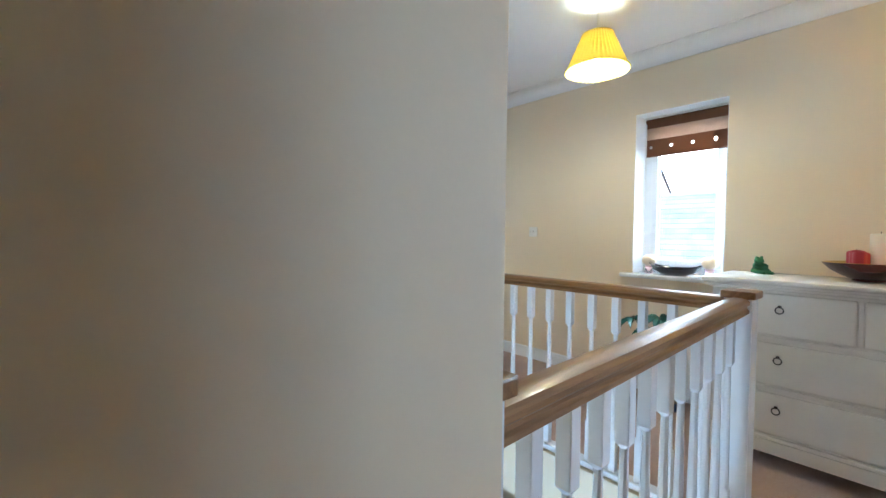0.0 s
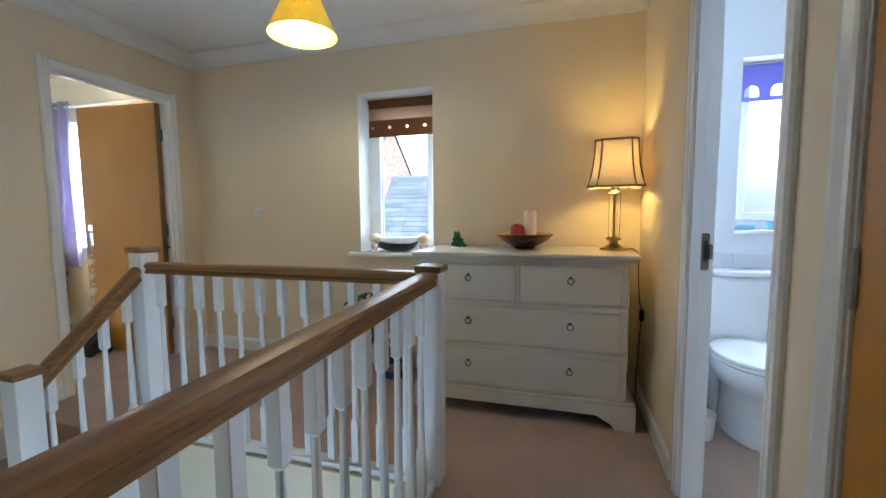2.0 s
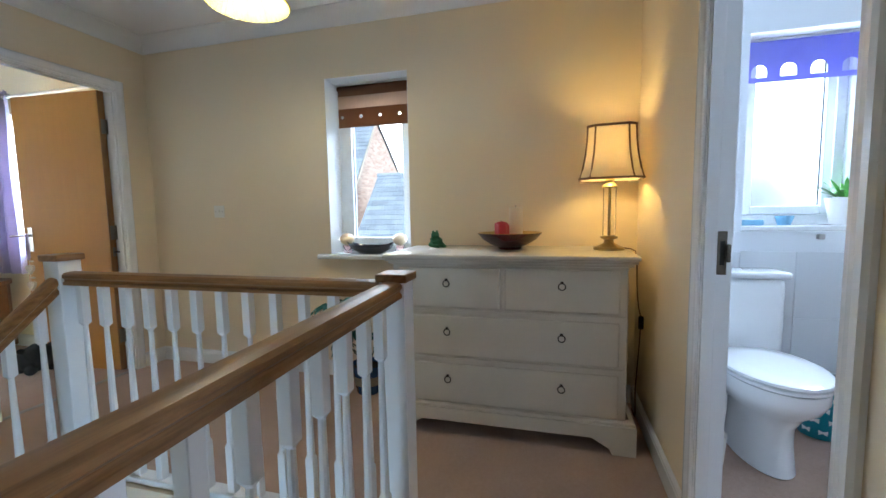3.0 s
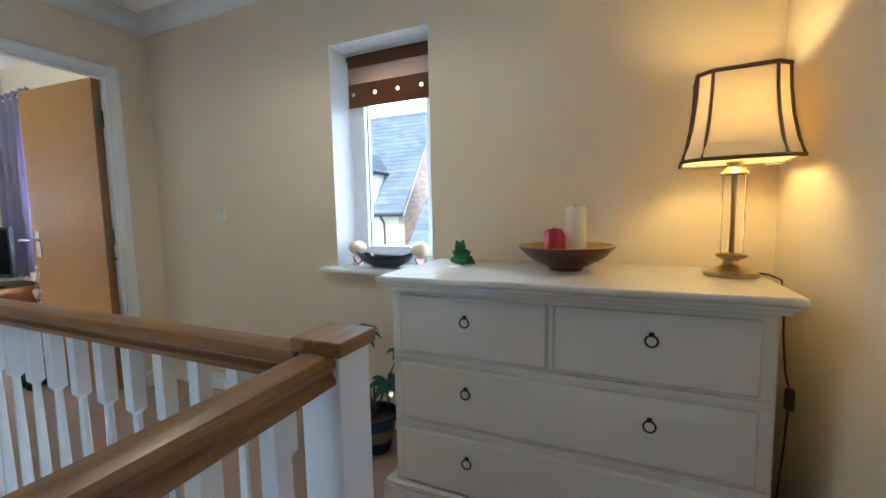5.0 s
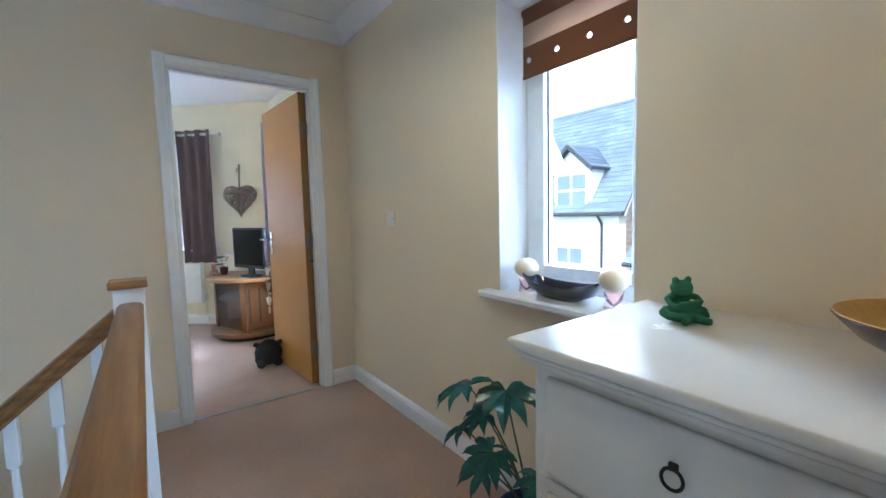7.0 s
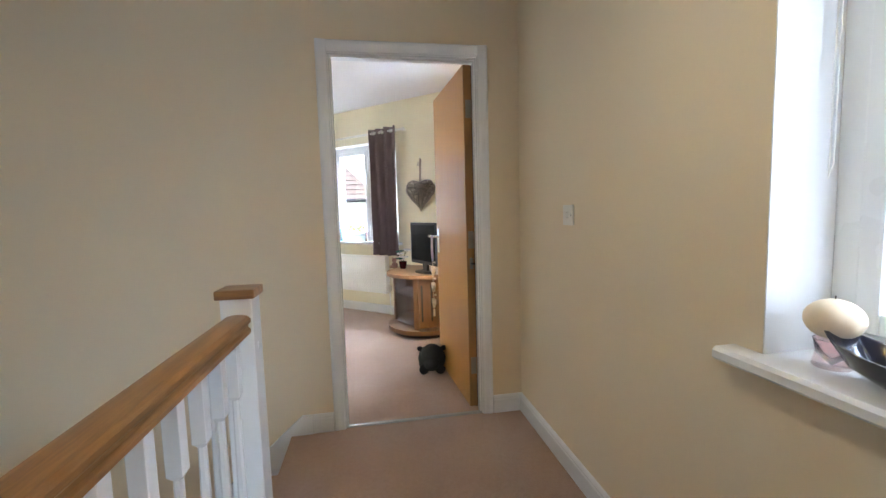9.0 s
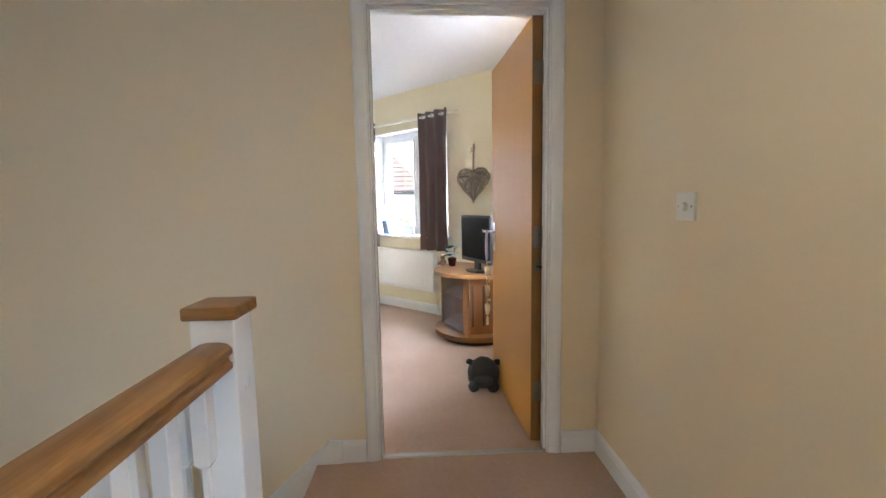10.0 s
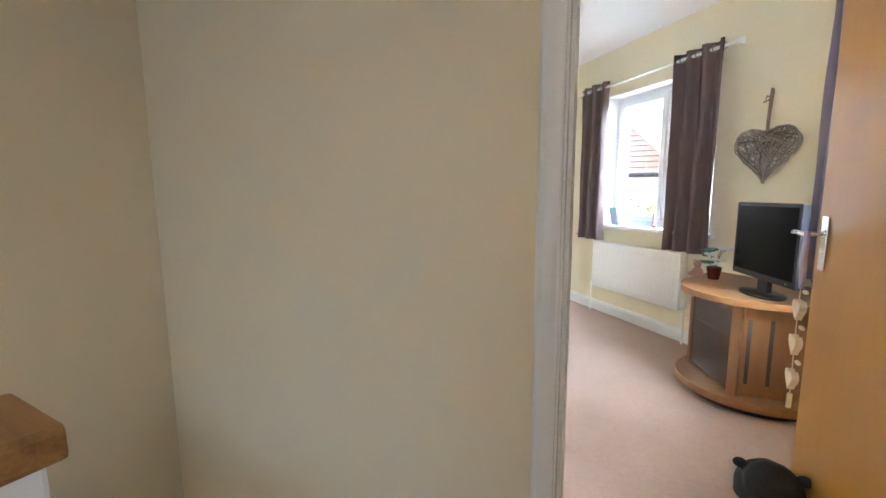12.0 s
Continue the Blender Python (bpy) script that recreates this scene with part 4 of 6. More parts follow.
for r, z in ((0.1675, -0.388), (0.0815, -0.199)):
    part("rim_braid", lathe([(r + 0.001, z - 0.005), (r + 0.004, z), (r + 0.001, z + 0.005), (r - 0.002, z)], 60, close=False), SHADE_YELLOW, s, smooth=50)
part("bulb", lathe([(0.0, -0.335), (0.012, -0.333), (0.024, -0.322), (0.029, -0.305), (0.026, -0.288), (0.016, -0.272), (0.013, -0.256), (0.0, -0.256)], 24), BULB, p, "glowing bulb", smooth=60)

# ---- blinds ----


def holed_band(width, height, count, hole, y=0.0, thick=0.0016):
    """A cloth band with a row of openings; hole(angle) gives a reach (x, z) from each cell's middle."""
    bm = bmesh.new()
    cw, n = width / count, 32
    for i in range(count):
        cx = -width / 2 + (i + 0.5) * cw
        for yy in (y, y + thick):
            outer, inner = [], []
            for a in sorted([2 * math.pi * k / n for k in range(n)] + [math.atan2(p * height, q * cw) % (2 * math.pi) for p in (-1, 1) for q in (-1, 1)]):
                c, s = math.cos(a), math.sin(a)
                m = min(cw / 2 / max(abs(c), 1e-6), height / 2 / max(abs(s), 1e-6))
                outer.append(bm.verts.new((cx + m * c, yy, m * s)))
                hx, hz = hole(a)
                inner.append(bm.verts.new((cx + hx, yy, hz)))
            for k in range(n + 4):
                bm.faces.new((outer[k], outer[(k + 1) % (n + 4)], inner[(k + 1) % (n + 4)], inner[k]))
    return bm


bl = place("roller_blind", (3.180, (WY0 + WY1) / 2, 0), -90, "brown roller blind with eyelets, mostly raised", "blind")
part("roller", tube([(-0.265, 0.0, 1.958), (0.265, 0.0, 1.958)], 0.019, 16), BLIND_BROWN, bl, smooth=50)
part("upper_cloth", box(-0.255, 0.255, -0.0195, -0.018, 1.905, 1.955), BLIND_BROWN, bl)
part("sheer_band", box(-0.255, 0.255, -0.0195, -0.018, 1.822, 1.9049), BLIND_LIGHT, bl, "sheer paler band")
# the first cell is cut to the cloth's edge
for i in range(4):
    wide, off = (0.0989, -0.0195) if i == 0 else (0.1379, 0.0)
    q = part("eyelet_band", holed_band(wide, 0.116, 1, lambda a: (0.0096 * math.cos(a) + off, 0.0096 * math.sin(a) + 0.002), -0.0195), BLIND_BROWN, bl, "dark brown band with an eyelet")
    q.matrix_basis = pose(-0.225 + 0.138 * i - off, 0, 1.7639)
first = part("eyelet", ring(0.0105, 0.0024, 20, 6), CHROME, bl, "small chrome eyelet")
for i in range(4):
    m = pose(-0.225 + 0.138 * i, -0.019, 1.766)
    if i:
        again(first, bl, m)
    else:
        first.matrix_basis = m
part("bottom_bar", tube([(-0.255, -0.0188, 1.702), (0.255, -0.0188, 1.702)], 0.0055, 8), BLIND_BROWN, bl)
part("head_rail", box(-0.272, 0.272, -0.012, 0.03, 1.980, 1.991, 0.003), SOCKET, bl)
part("bead_chain", tube([(-0.262, -0.01, 1.95), (-0.266, -0.012, 1.6), (-0.266, -0.013, 1.25), (-0.262, -0.02, 1.22), (-0.258, -0.013, 1.25), (-0.258, -0.012, 1.6), (-0.258, -0.01, 1.95)], 0.0016, 6), SOCKET, bl, "white pull chain")

bb = place("bathroom_blind", (3.150, (BY0 + BY1) / 2, 0), -90, "violet roller blind with arched openings", "blind")
HWB = (BY1 - BY0) / 2 - 0.015
part("roller", tube([(-HWB, 0, 1.95), (HWB, 0, 1.95)], 0.019, 16), BLIND_PURPLE, bb, smooth=50)
part("upper_cloth", box(-HWB, HWB, -0.0195, -0.018, 1.857, 1.948), BLIND_PURPLE, bb)


def arch_hole(a):
    c, s = math.cos(a), math.sin(a)
    if s >= 0:
        return 0.036 * c, 0.036 * s + 0.004
    m = min(0.036 / max(abs(c), 1e-6), 0.028 / max(abs(s), 1e-6))
    return m * c, m * s + 0.004


for i in range(7):
    q = part("arched_band", holed_band(2 * HWB / 7, 0.10, 1, arch_hole, -0.0195), BLIND_PURPLE, bb, "band with an arched opening")
    q.matrix_basis = pose(-HWB + 2 * HWB * (i + 0.5) / 7, 0, 1.8069)
part("head_rail", box(-HWB - 0.01, HWB + 0.01, -0.01, 0.03, 1.970, 1.980, 0.003), SOCKET, bb)

# ---- on the landing sill ----
bm = bmesh.new()
nu = 24
top, low = [], []
for k in range(nu):
    a = 2 * math.pi * k / nu
    c, s = math.cos(a), math.sin(a)
    x = 0.175 * c
    yw = 0.062 * (abs(s) ** 0.7) * (1 if s > 0 else -1)
    lift = 0.034 * abs(c) ** 3
    top.append((x, yw, 0.068 + lift))
    low.append((x * 0.42, yw * 0.42, 0.0))
vt = [bm.verts.new(p) for p in top]
vi = [bm.verts.new((p[0] * 0.965, p[1] * 0.90, p[2] - 0.001)) for p in top]
vl = [bm.verts.new(p) for p in low]
vb = [bm.verts.new((p[0], p[1], 0.010)) for p in low]
vm = [bm.verts.new((p[0] * 0.78, p[1] * 0.84, 0.034)) for p in top]
vn = [bm.verts.new((p[0] * 0.74, p[1] * 0.74, 0.040)) for p in top]
for a, b_ in ((vl, vm), (vm, vt), (vt, vi), (vi, vn), (vn, vb)):
    for k in range(nu):
        bm.faces.new((a[k], a[(k + 1) % nu], b_[(k + 1) % nu], b_[k]))
bm.faces.new(vl), bm.faces.new(vb)
bmesh.ops.scale(bm, vec=(1, 1, 0.82), verts=bm.verts)
bw = part("boat_bowl", bm, NAVY, smooth=50)
bw.matrix_world = pose(3.085, 1.03, WZ0, 0, 0, 90)
tagged(bw, "blue-black boat-shaped bowl on the window sill", "bowl")
for at in ((3.105, 1.215, WZ0), (3.085, 0.822, WZ0)):
    tl = place("globe_candle_holder", at, 0, "peach globe candle on a pink glass foot", "candle holder", "globe candles on the sill")
    part("glass_foot", lathe([(0.030, 0.0), (0.032, 0.004), (0.026, 0.03), (0.031, 0.056), (0.028, 0.056), (0.023, 0.03), (0.0, 0.006)], 24, close=False), PINKGLASS, tl, "pink glass foot", smooth=50)
    part("globe", ball(0.048, (0, 0, 0.096), (1, 1, 0.84)), PEACH, tl, smooth=60)
    part("wick", tube([(0, 0, 0.135), (0.001, 0, 0.143)], 0.0012, 6), BLACK, tl)

# ---- potted fatsia ----


def palm_leaf(size, lobes, seed, droop=0.25):
    """A lobed leaf in the xy plane, its stalk at the origin, folded along each lobe."""
    rnd = random.Random(seed)
    bm = bmesh.new()
    c = bm.verts.new((0, 0, 0.0))
    half = radians(125)
    edge = []
    for i in range(lobes):
        a = -half + 2 * half * i / (lobes - 1)
        ln = size * (1.0 - 0.38 * abs(a / half) ** 1.5) * rnd.uniform(0.9, 1.06)
        w = size * 0.155 * (1.0 - 0.2 * abs(a / half))
        d, nrm = Vector((math.cos(a), math.sin(a), 0)), Vector((-math.sin(a), math.cos(a), 0))
        zf = lambda r: -droop * size * (r / size) ** 2
        mid = [bm.verts.new(d * ln * q + Vector((0, 0, zf(ln * q)))) for q in (0.38, 0.62, 0.84)]
        tip = bm.verts.new(d * ln + Vector((0, 0, zf(ln) - 0.01)))
        lft = [bm.verts.new(d * ln * q + nrm * w * k + Vector((0, 0, zf(ln * q) + 0.012 * size / 0.15))) for q, k in ((0.36, 0.75), (0.60, 1.08), (0.82, 0.62))]
        rgt = [bm.verts.new(d * ln * q - nrm * w * k + Vector((0, 0, zf(ln * q) + 0.012 * size / 0.15))) for q, k in ((0.36, 0.75), (0.60, 1.08), (0.82, 0.62))]
        for sd in (lft, rgt):
            bm.faces.new((c, mid[0], sd[0]))
            bm.faces.new((mid[0], mid[1], sd[1], sd[0])), bm.faces.new((mid[1], mid[2], sd[2], sd[1])), bm.faces.new((mid[2], tip, sd[2]))
        edge.append((rgt[0], lft[0]))
    for (r0, l0), (r1, l1) in zip(edge, edge[1:]):
        bm.faces.new((c, l0, r1))
    geo = bmesh.ops.solidify(bm, geom=bm.faces[:], thickness=0.0012)
    return bm


pl = place("potted_plant", (2.845, 0.965, 0), 0, "potted fatsia with glossy lobed leaves in a blue pot", "potted plant")
part("pot", lathe([(0.0, 0.0), (0.068, 0.0), (0.072, 0.006), (0.098, 0.135), (0.108, 0.150), (0.112, 0.172), (0.110, 0.182), (0.101, 0.182), (0.096, 0.150), (0.0, 0.148)], 36), POT_BLUE, pl, "blue glazed pot", smooth=40)
part("pot_band", lathe([(0.0835, 0.060), (0.0955, 0.118), (0.0965, 0.1185), (0.0845, 0.0595)], 36, close=False), POT_BAND, pl, "buff unglazed band")
part("soil", lathe([(0.0, 0.157), (0.05, 0.158), (0.097, 0.156), (0.095, 0.150), (0.0, 0.150)], 24), SOIL, pl)
rnd = random.Random(7)
stalks = [((0.00, 0.00, 0.16), (-0.02, 0.07, 0.40), (-0.10, 0.19, 0.60), 0.185, 100, 8), ((0.01, 0.0, 0.16), (-0.03, 0.05, 0.45), (-0.07, 0.04, 0.625), 0.175, -140, 9),
          ((-0.01, 0.01, 0.16), (-0.06, 0.10, 0.33), (-0.12, 0.19, 0.455), 0.12, 120, 7), ((0.0, -0.01, 0.16), (-0.06, -0.01, 0.34), (-0.15, 0.02, 0.455), 0.15, 175, 8),
          ((0.01, 0.0, 0.16), (0.03, -0.07, 0.38), (-0.02, -0.16, 0.53), 0.16, -80, 8), ((0.0, 0.01, 0.16), (-0.06, 0.03, 0.28), (-0.13, 0.08, 0.365), 0.12, 150, 7),
          ((0.0, 0.0, 0.16), (-0.02, -0.06, 0.3), (-0.09, -0.13, 0.42), 0.14, -120, 8),
          ((0.0, 0.0, 0.16), (-0.03, 0.06, 0.36), (-0.10, 0.11, 0.53), 0.13, 130, 8), ((0.0, 0.0, 0.16), (0.02, 0.05, 0.30), (-0.05, 0.15, 0.37), 0.12, 95, 7)]
for i, (a, b_, c, size, turn, lobes) in enumerate(stalks):
    pts = [Vector(a) * (1 - u) ** 2 + Vector(b_) * 2 * u * (1 - u) + (Vector(c) - Vector((0, 0, 0.03))) * u * u for u in [j / 8 for j in range(9)]]
    part("stalk", tube(pts, 0.0042, 6, taper=0.6), STEM, pl, smooth=60)
    lf = part("leaf", palm_leaf(size * 0.82, lobes, i, 0.32), LEAF, pl)
    lf.matrix_basis = pose(c[0], c[1], c[2] - 0.03, rnd.uniform(-18, 18), rnd.uniform(10, 30), turn)
part("trunk", tube([(0, 0, 0.15), (0.006, 0.004, 0.22), (0.0, 0.0, 0.30)], 0.008, 8, taper=0.7), STEM, pl, smooth=60)

# ---- switches and small plates ----


def plate(name, m, w, h, label, knob="rocker"):
    s = place(name, (0, 0, 0), 0, label, "light switch")
    s.matrix_world = m
    part("plate", box(-w / 2, w / 2, -0.009, -0.0005, -h / 2, h / 2, 0.0025, 2), SOCKET, s)
    if knob == "dimmer":
        k = part("knob", lathe([(0.0, 0.0), (0.013, 0.0), (0.012, 0.012), (0.0, 0.013)], 20), SOCKET, s, smooth=40)
        k.matrix_basis = pose(0.0, -0.009, 0.0, 90, 0, 0)
        for x in (-0.030, 0.030):
            q = part("screw", lathe([(0.0, 0), (0.004, 0), (0.003, 0.0015), (0.0, 0.0015)], 12), STEEL, s)
            q.matrix_basis = pose(x, -0.009, 0, 90, 0, 0)
    else:
        part("rocker", box(-0.006, 0.006, -0.013, -0.0088, -0.012, 0.012, 0.002), SOCKET, s)
    return s


plate("light_switch", pose(XW, 2.20, 1.145, 0, 0, -90), 0.086, 0.086, "white switch plate with a round dimmer knob", "dimmer")

# ---- bathroom ----
eb = bpy.data.objects["wall_east_bathroom"]
first = None
TW, TH = 0.248, 0.340
for j in range(3):
    for i in range(8):
        y0, z0 = -2.597 + 0.250 * i, 0.198 - 0.342 + 0.342 * j
        z0c, z1c = max(z0, 0.0), min(z0 + TH, 0.980)
        if y0 + TW > -0.62:
            continue
        full = abs((z1c - z0c) - TH) < 1e-4
        if full and first:
            again(first, eb, pose(0, y0, z0))
        else:
            o = part("tile", box(XW - 0.008, XW - 0.0005, 0, TW, 0, z1c - z0c, 0.0015), TILE, eb)
            o.matrix_basis = pose(0, y0, z0c)
            first = o if full else first
part("tile_edge_strip", box(XW - 0.010, XW - 0.0005, -2.6, -0.71, 0.981, 0.9845), UPVC, eb)
wc = place("toilet", (3.005, -1.062, 0), -90, "white close-coupled toilet with its lid down", "toilet")


def egg(cx, w, d0, d1, z, n=36):
    """An egg outline: half width w, reaching back to d0 and forward to d1 along -y."""
    out = []
    for k in range(n):
        a = 2 * math.pi * k / n
        y = math.cos(a)
        yy = -(cx + (d1 - cx) * y) if y > 0 else -(cx + (cx - d0) * y)
        out.append((w * math.sin(a) * (1 if y > 0 else 1), yy, z))
    return out


def loft(rings_, bm=None):
    bm = bm or bmesh.new()
    vs = [[bm.verts.new(p) for p in r] for r in rings_]
    n = len(vs[0])
    for a, b_ in zip(vs, vs[1:]):
        for k in range(n):
            bm.faces.new((a[k], a[(k + 1) % n], b_[(k + 1) % n], b_[k]))
    bm.faces.new(vs[0]), bm.faces.new(vs[-1])
    return bm


part("pan", loft([egg(0.32, 0.112, 0.12, 0.560, 0.0), egg(0.32, 0.108, 0.12, 0.553, 0.03), egg(0.32, 0.100, 0.12, 0.545, 0.12), egg(0.33, 0.104, 0.12, 0.545, 0.20), egg(0.36, 0.132, 0.12, 0.585, 0.258), egg(0.39, 0.168, 0.11, 0.650, 0.305), egg(0.40, 0.182, 0.10, 0.678, 0.350), egg(0.40, 0.184, 0.10, 0.68, 0.395)]), PORCELAIN, wc, smooth=50)
part("pan_back", box(-0.10, 0.10, -0.20, -0.02, 0.0, 0.39, 0.02, 3), PORCELAIN, wc, smooth=50)
part("seat", loft([egg(0.42, 0.178, 0.19, 0.672, 0.3952), egg(0.42, 0.186, 0.185, 0.682, 0.402), egg(0.42, 0.186, 0.185, 0.682, 0.412), egg(0.42, 0.180, 0.19, 0.676, 0.416)]), PORCELAIN, wc, "white seat", smooth=40)
part("lid", loft([egg(0.42, 0.180, 0.19, 0.676, 0.4185), egg(0.42, 0.188, 0.185, 0.686, 0.424), egg(0.42, 0.187, 0.185, 0.684, 0.434), egg(0.42, 0.170, 0.20, 0.665, 0.441), egg(0.42, 0.10, 0.27, 0.58, 0.444)]), PORCELAIN, wc, "closed white lid", smooth=40)
part("cistern", box(-0.155, 0.155, -0.185, 0.012, 0.395, 0.770, 0.035, 4), PORCELAIN, wc, smooth=50)
part("cistern_lid", box(-0.168, 0.168, -0.200, 0.012, 0.7705, 0.802, 0.013, 3), PORCELAIN, wc, smooth=50)
q = part("flush_button", lathe([(0.0, 0.0), (0.024, 0.0), (0.022, 0.006), (0.0, 0.008)], 24), CHROME, wc, "chrome flush button", smooth=40)
q.matrix_basis = pose(0.02, -0.10, 0.8018)
rh = place("toilet_roll_holder", (2.40, YB - 0.08, 0.70), 0, "toilet roll on a chrome wall holder", "toilet roll")
part("bracket", tube([(-0.07, -0.001, 0.0), (-0.07, -0.065, 0.0), (0.06, -0.065, 0.0)], 0.005, 8), CHROME, rh, smooth=50)
r = part("roll", lathe([(0.021, -0.05), (0.055, -0.05), (0.055, 0.05), (0.021, 0.05)], 28, close=False), CEIL, rh, "white paper roll", smooth=40)
r.matrix_basis = pose(0, -0.065, 0, 0, 90, 0)
tb = place("toilet_brush", (2.54, -0.83, -0.006), 0, "toilet brush in a white tapered holder", "toilet brush")
part("holder", lathe([(0.0, 0.0), (0.048, 0.0), (0.050, 0.004), (0.060, 0.13), (0.056, 0.13), (0.046, 0.008), (0.0, 0.007)], 24), SOCKET, tb, "white tapered holder", smooth=40)
part("handle", tube([(0, 0, 0.02), (0.004, 0, 0.2), (0.008, 0, 0.36)], 0.009, 10), GREYP, tb, "grey handle", smooth=50)
bn = place("waste_bin", (2.90, -1.42, 0), 0, "teal plastic waste bin with pale motifs", "bin")
part("shell", lathe([(0.0, 0.0), (0.085, 0.0), (0.088, 0.004), (0.108, 0.27), (0.104, 0.27), (0.084, 0.006), (0.0, 0.005)], 32), TEAL, bn, smooth=40)
part("rim", lathe([(0.108, 0.262), (0.113, 0.266), (0.113, 0.276), (0.106, 0.280), (0.102, 0.276), (0.103, 0.262)], 32, close=False), GREYP, bn, "grey rim", smooth=40)
for i in range(36):
    a, z = 2 * math.pi * ((i % 9) + 0.5 * ((i // 9) % 2)) / 9, 0.04 + 0.055 * (i // 9)
    rr = 0.0885 + 0.0200 * z / 0.266
    bm = bmesh.new()
    for s in (-1, 1):
        prism([(0, -0.004), (s * 0.016, -0.013), (s * 0.018, 0.012), (0, 0.004)], 0.0, 0.0012, "y", bm)
    o = part("motif", bm, CEIL, bn, "pale butterfly-like motif") if i == 0 else again(first, bn)
    first = o if i == 0 else first
    o.matrix_basis = pose((rr + 0.0004) * math.cos(a), (rr + 0.0004) * math.sin(a), z, 0, 0, math.degrees(a) - 90)
bs = place("wash_basin", (3.03, -1.80, 0), -90, "white pedestal wash basin with chrome taps", "basin")
part("bowl", loft([egg(0.22, 0.12, 0.05, 0.33, 0.68), egg(0.22, 0.22, 0.012, 0.42, 0.76), egg(0.22, 0.265, 0.006, 0.47, 0.835), egg(0.22, 0.270, 0.006, 0.475, 0.86), egg(0.22, 0.255, 0.02, 0.455, 0.868), egg(0.24, 0.20, 0.11, 0.41, 0.85), egg(0.24, 0.14, 0.15, 0.36, 0.77), egg(0.24, 0.05, 0.2, 0.29, 0.745)]), PORCELAIN, bs, smooth=50)
part("pedestal", loft([egg(0.18, 0.10, 0.05, 0.28, 0.0), egg(0.18, 0.075, 0.07, 0.24, 0.15), egg(0.18, 0.08, 0.07, 0.25, 0.5), egg(0.18, 0.11, 0.05, 0.30, 0.70)]), PORCELAIN, bs, smooth=50)
for s in (-0.09, 0.09):
    part("tap", tube([(s, -0.07, 0.86), (s, -0.07, 0.91), (s, -0.09, 0.925), (s, -0.15, 0.915)], 0.011, 10), CHROME, bs, "chrome tap", smooth=50)
sp = place("sill_plant", (3.12, -1.59, BZ0), 0, "small green plant in a ribbed white pot", "potted plant")
bm = lathe([(0.0, 0.0), (0.058, 0.0), (0.062, 0.004), (0.084, 0.135), (0.082, 0.138), (0.074, 0.130), (0.0, 0.115)], 40)
for v in bm.verts:
    k = 1 + 0.03 * math.sin(9 * math.atan2(v.co.y, v.co.x) + 30 * v.co.z)
    v.co.x, v.co.y = v.co.x * k, v.co.y * k
part("pot", bm, CEIL, sp, "ribbed white pot", smooth=60)
rnd = random.Random(3)
for i in range(34):
    a, ln, up = rnd.uniform(0, 6.28), rnd.uniform(0.11, 0.21), rnd.uniform(0.4, 1.25)
    bm = bmesh.new()
    prev = None
    for j in range(5):
        u = j / 4
        w = 0.011 * math.sin(math.pi * min(0.98, 0.12 + 0.88 * u))
        pos = Vector((ln * u * math.cos(up), 0, ln * u * math.sin(up) - 0.06 * u * u))
        cur = (bm.verts.new(pos + Vector((0, w, 0.002))), bm.verts.new(pos + Vector((0, 0, 0))), bm.verts.new(pos + Vector((0, -w, 0.002))))
        if prev:
            bm.faces.new((prev[0], prev[1], cur[1], cur[0])), bm.faces.new((prev[1], prev[2], cur[2], cur[1]))
        prev = cur
    o = part("leaf", bm, LEAF_BRIGHT, sp)
    o.matrix_basis = pose(0.02 * math.cos(a), 0.02 * math.sin(a), 0.12, 0, 0, math.degrees(a))
q = tagged(part("blue_dish", lathe([(0.0, 0.0), (0.028, 0.0), (0.042, 0.048), (0.039, 0.048), (0.026, 0.004), (0.0, 0.004)], 24), BLUEW, smooth=40), "small pale blue dish on the bathroom sill", "dish")
q.matrix_world = pose(3.10, -1.315, BZ0)
q = tagged(part("soap_dish", box(-0.03, 0.03, -0.05, 0.05, 0, 0.03, 0.008, 2), BLUEW, smooth=50), "low pale blue soap dish on the sill", "dish")
q.matrix_world = pose(3.10, -1.165, BZ0)
q = tagged(part("wall_hook", box(3.008, 3.0365, -1.452, -1.425, 0.945, 0.972, 0.006, 2), STEEL, smooth=50), "small steel hook on the bathroom tiles", "hook")

# ---- bedroom ----


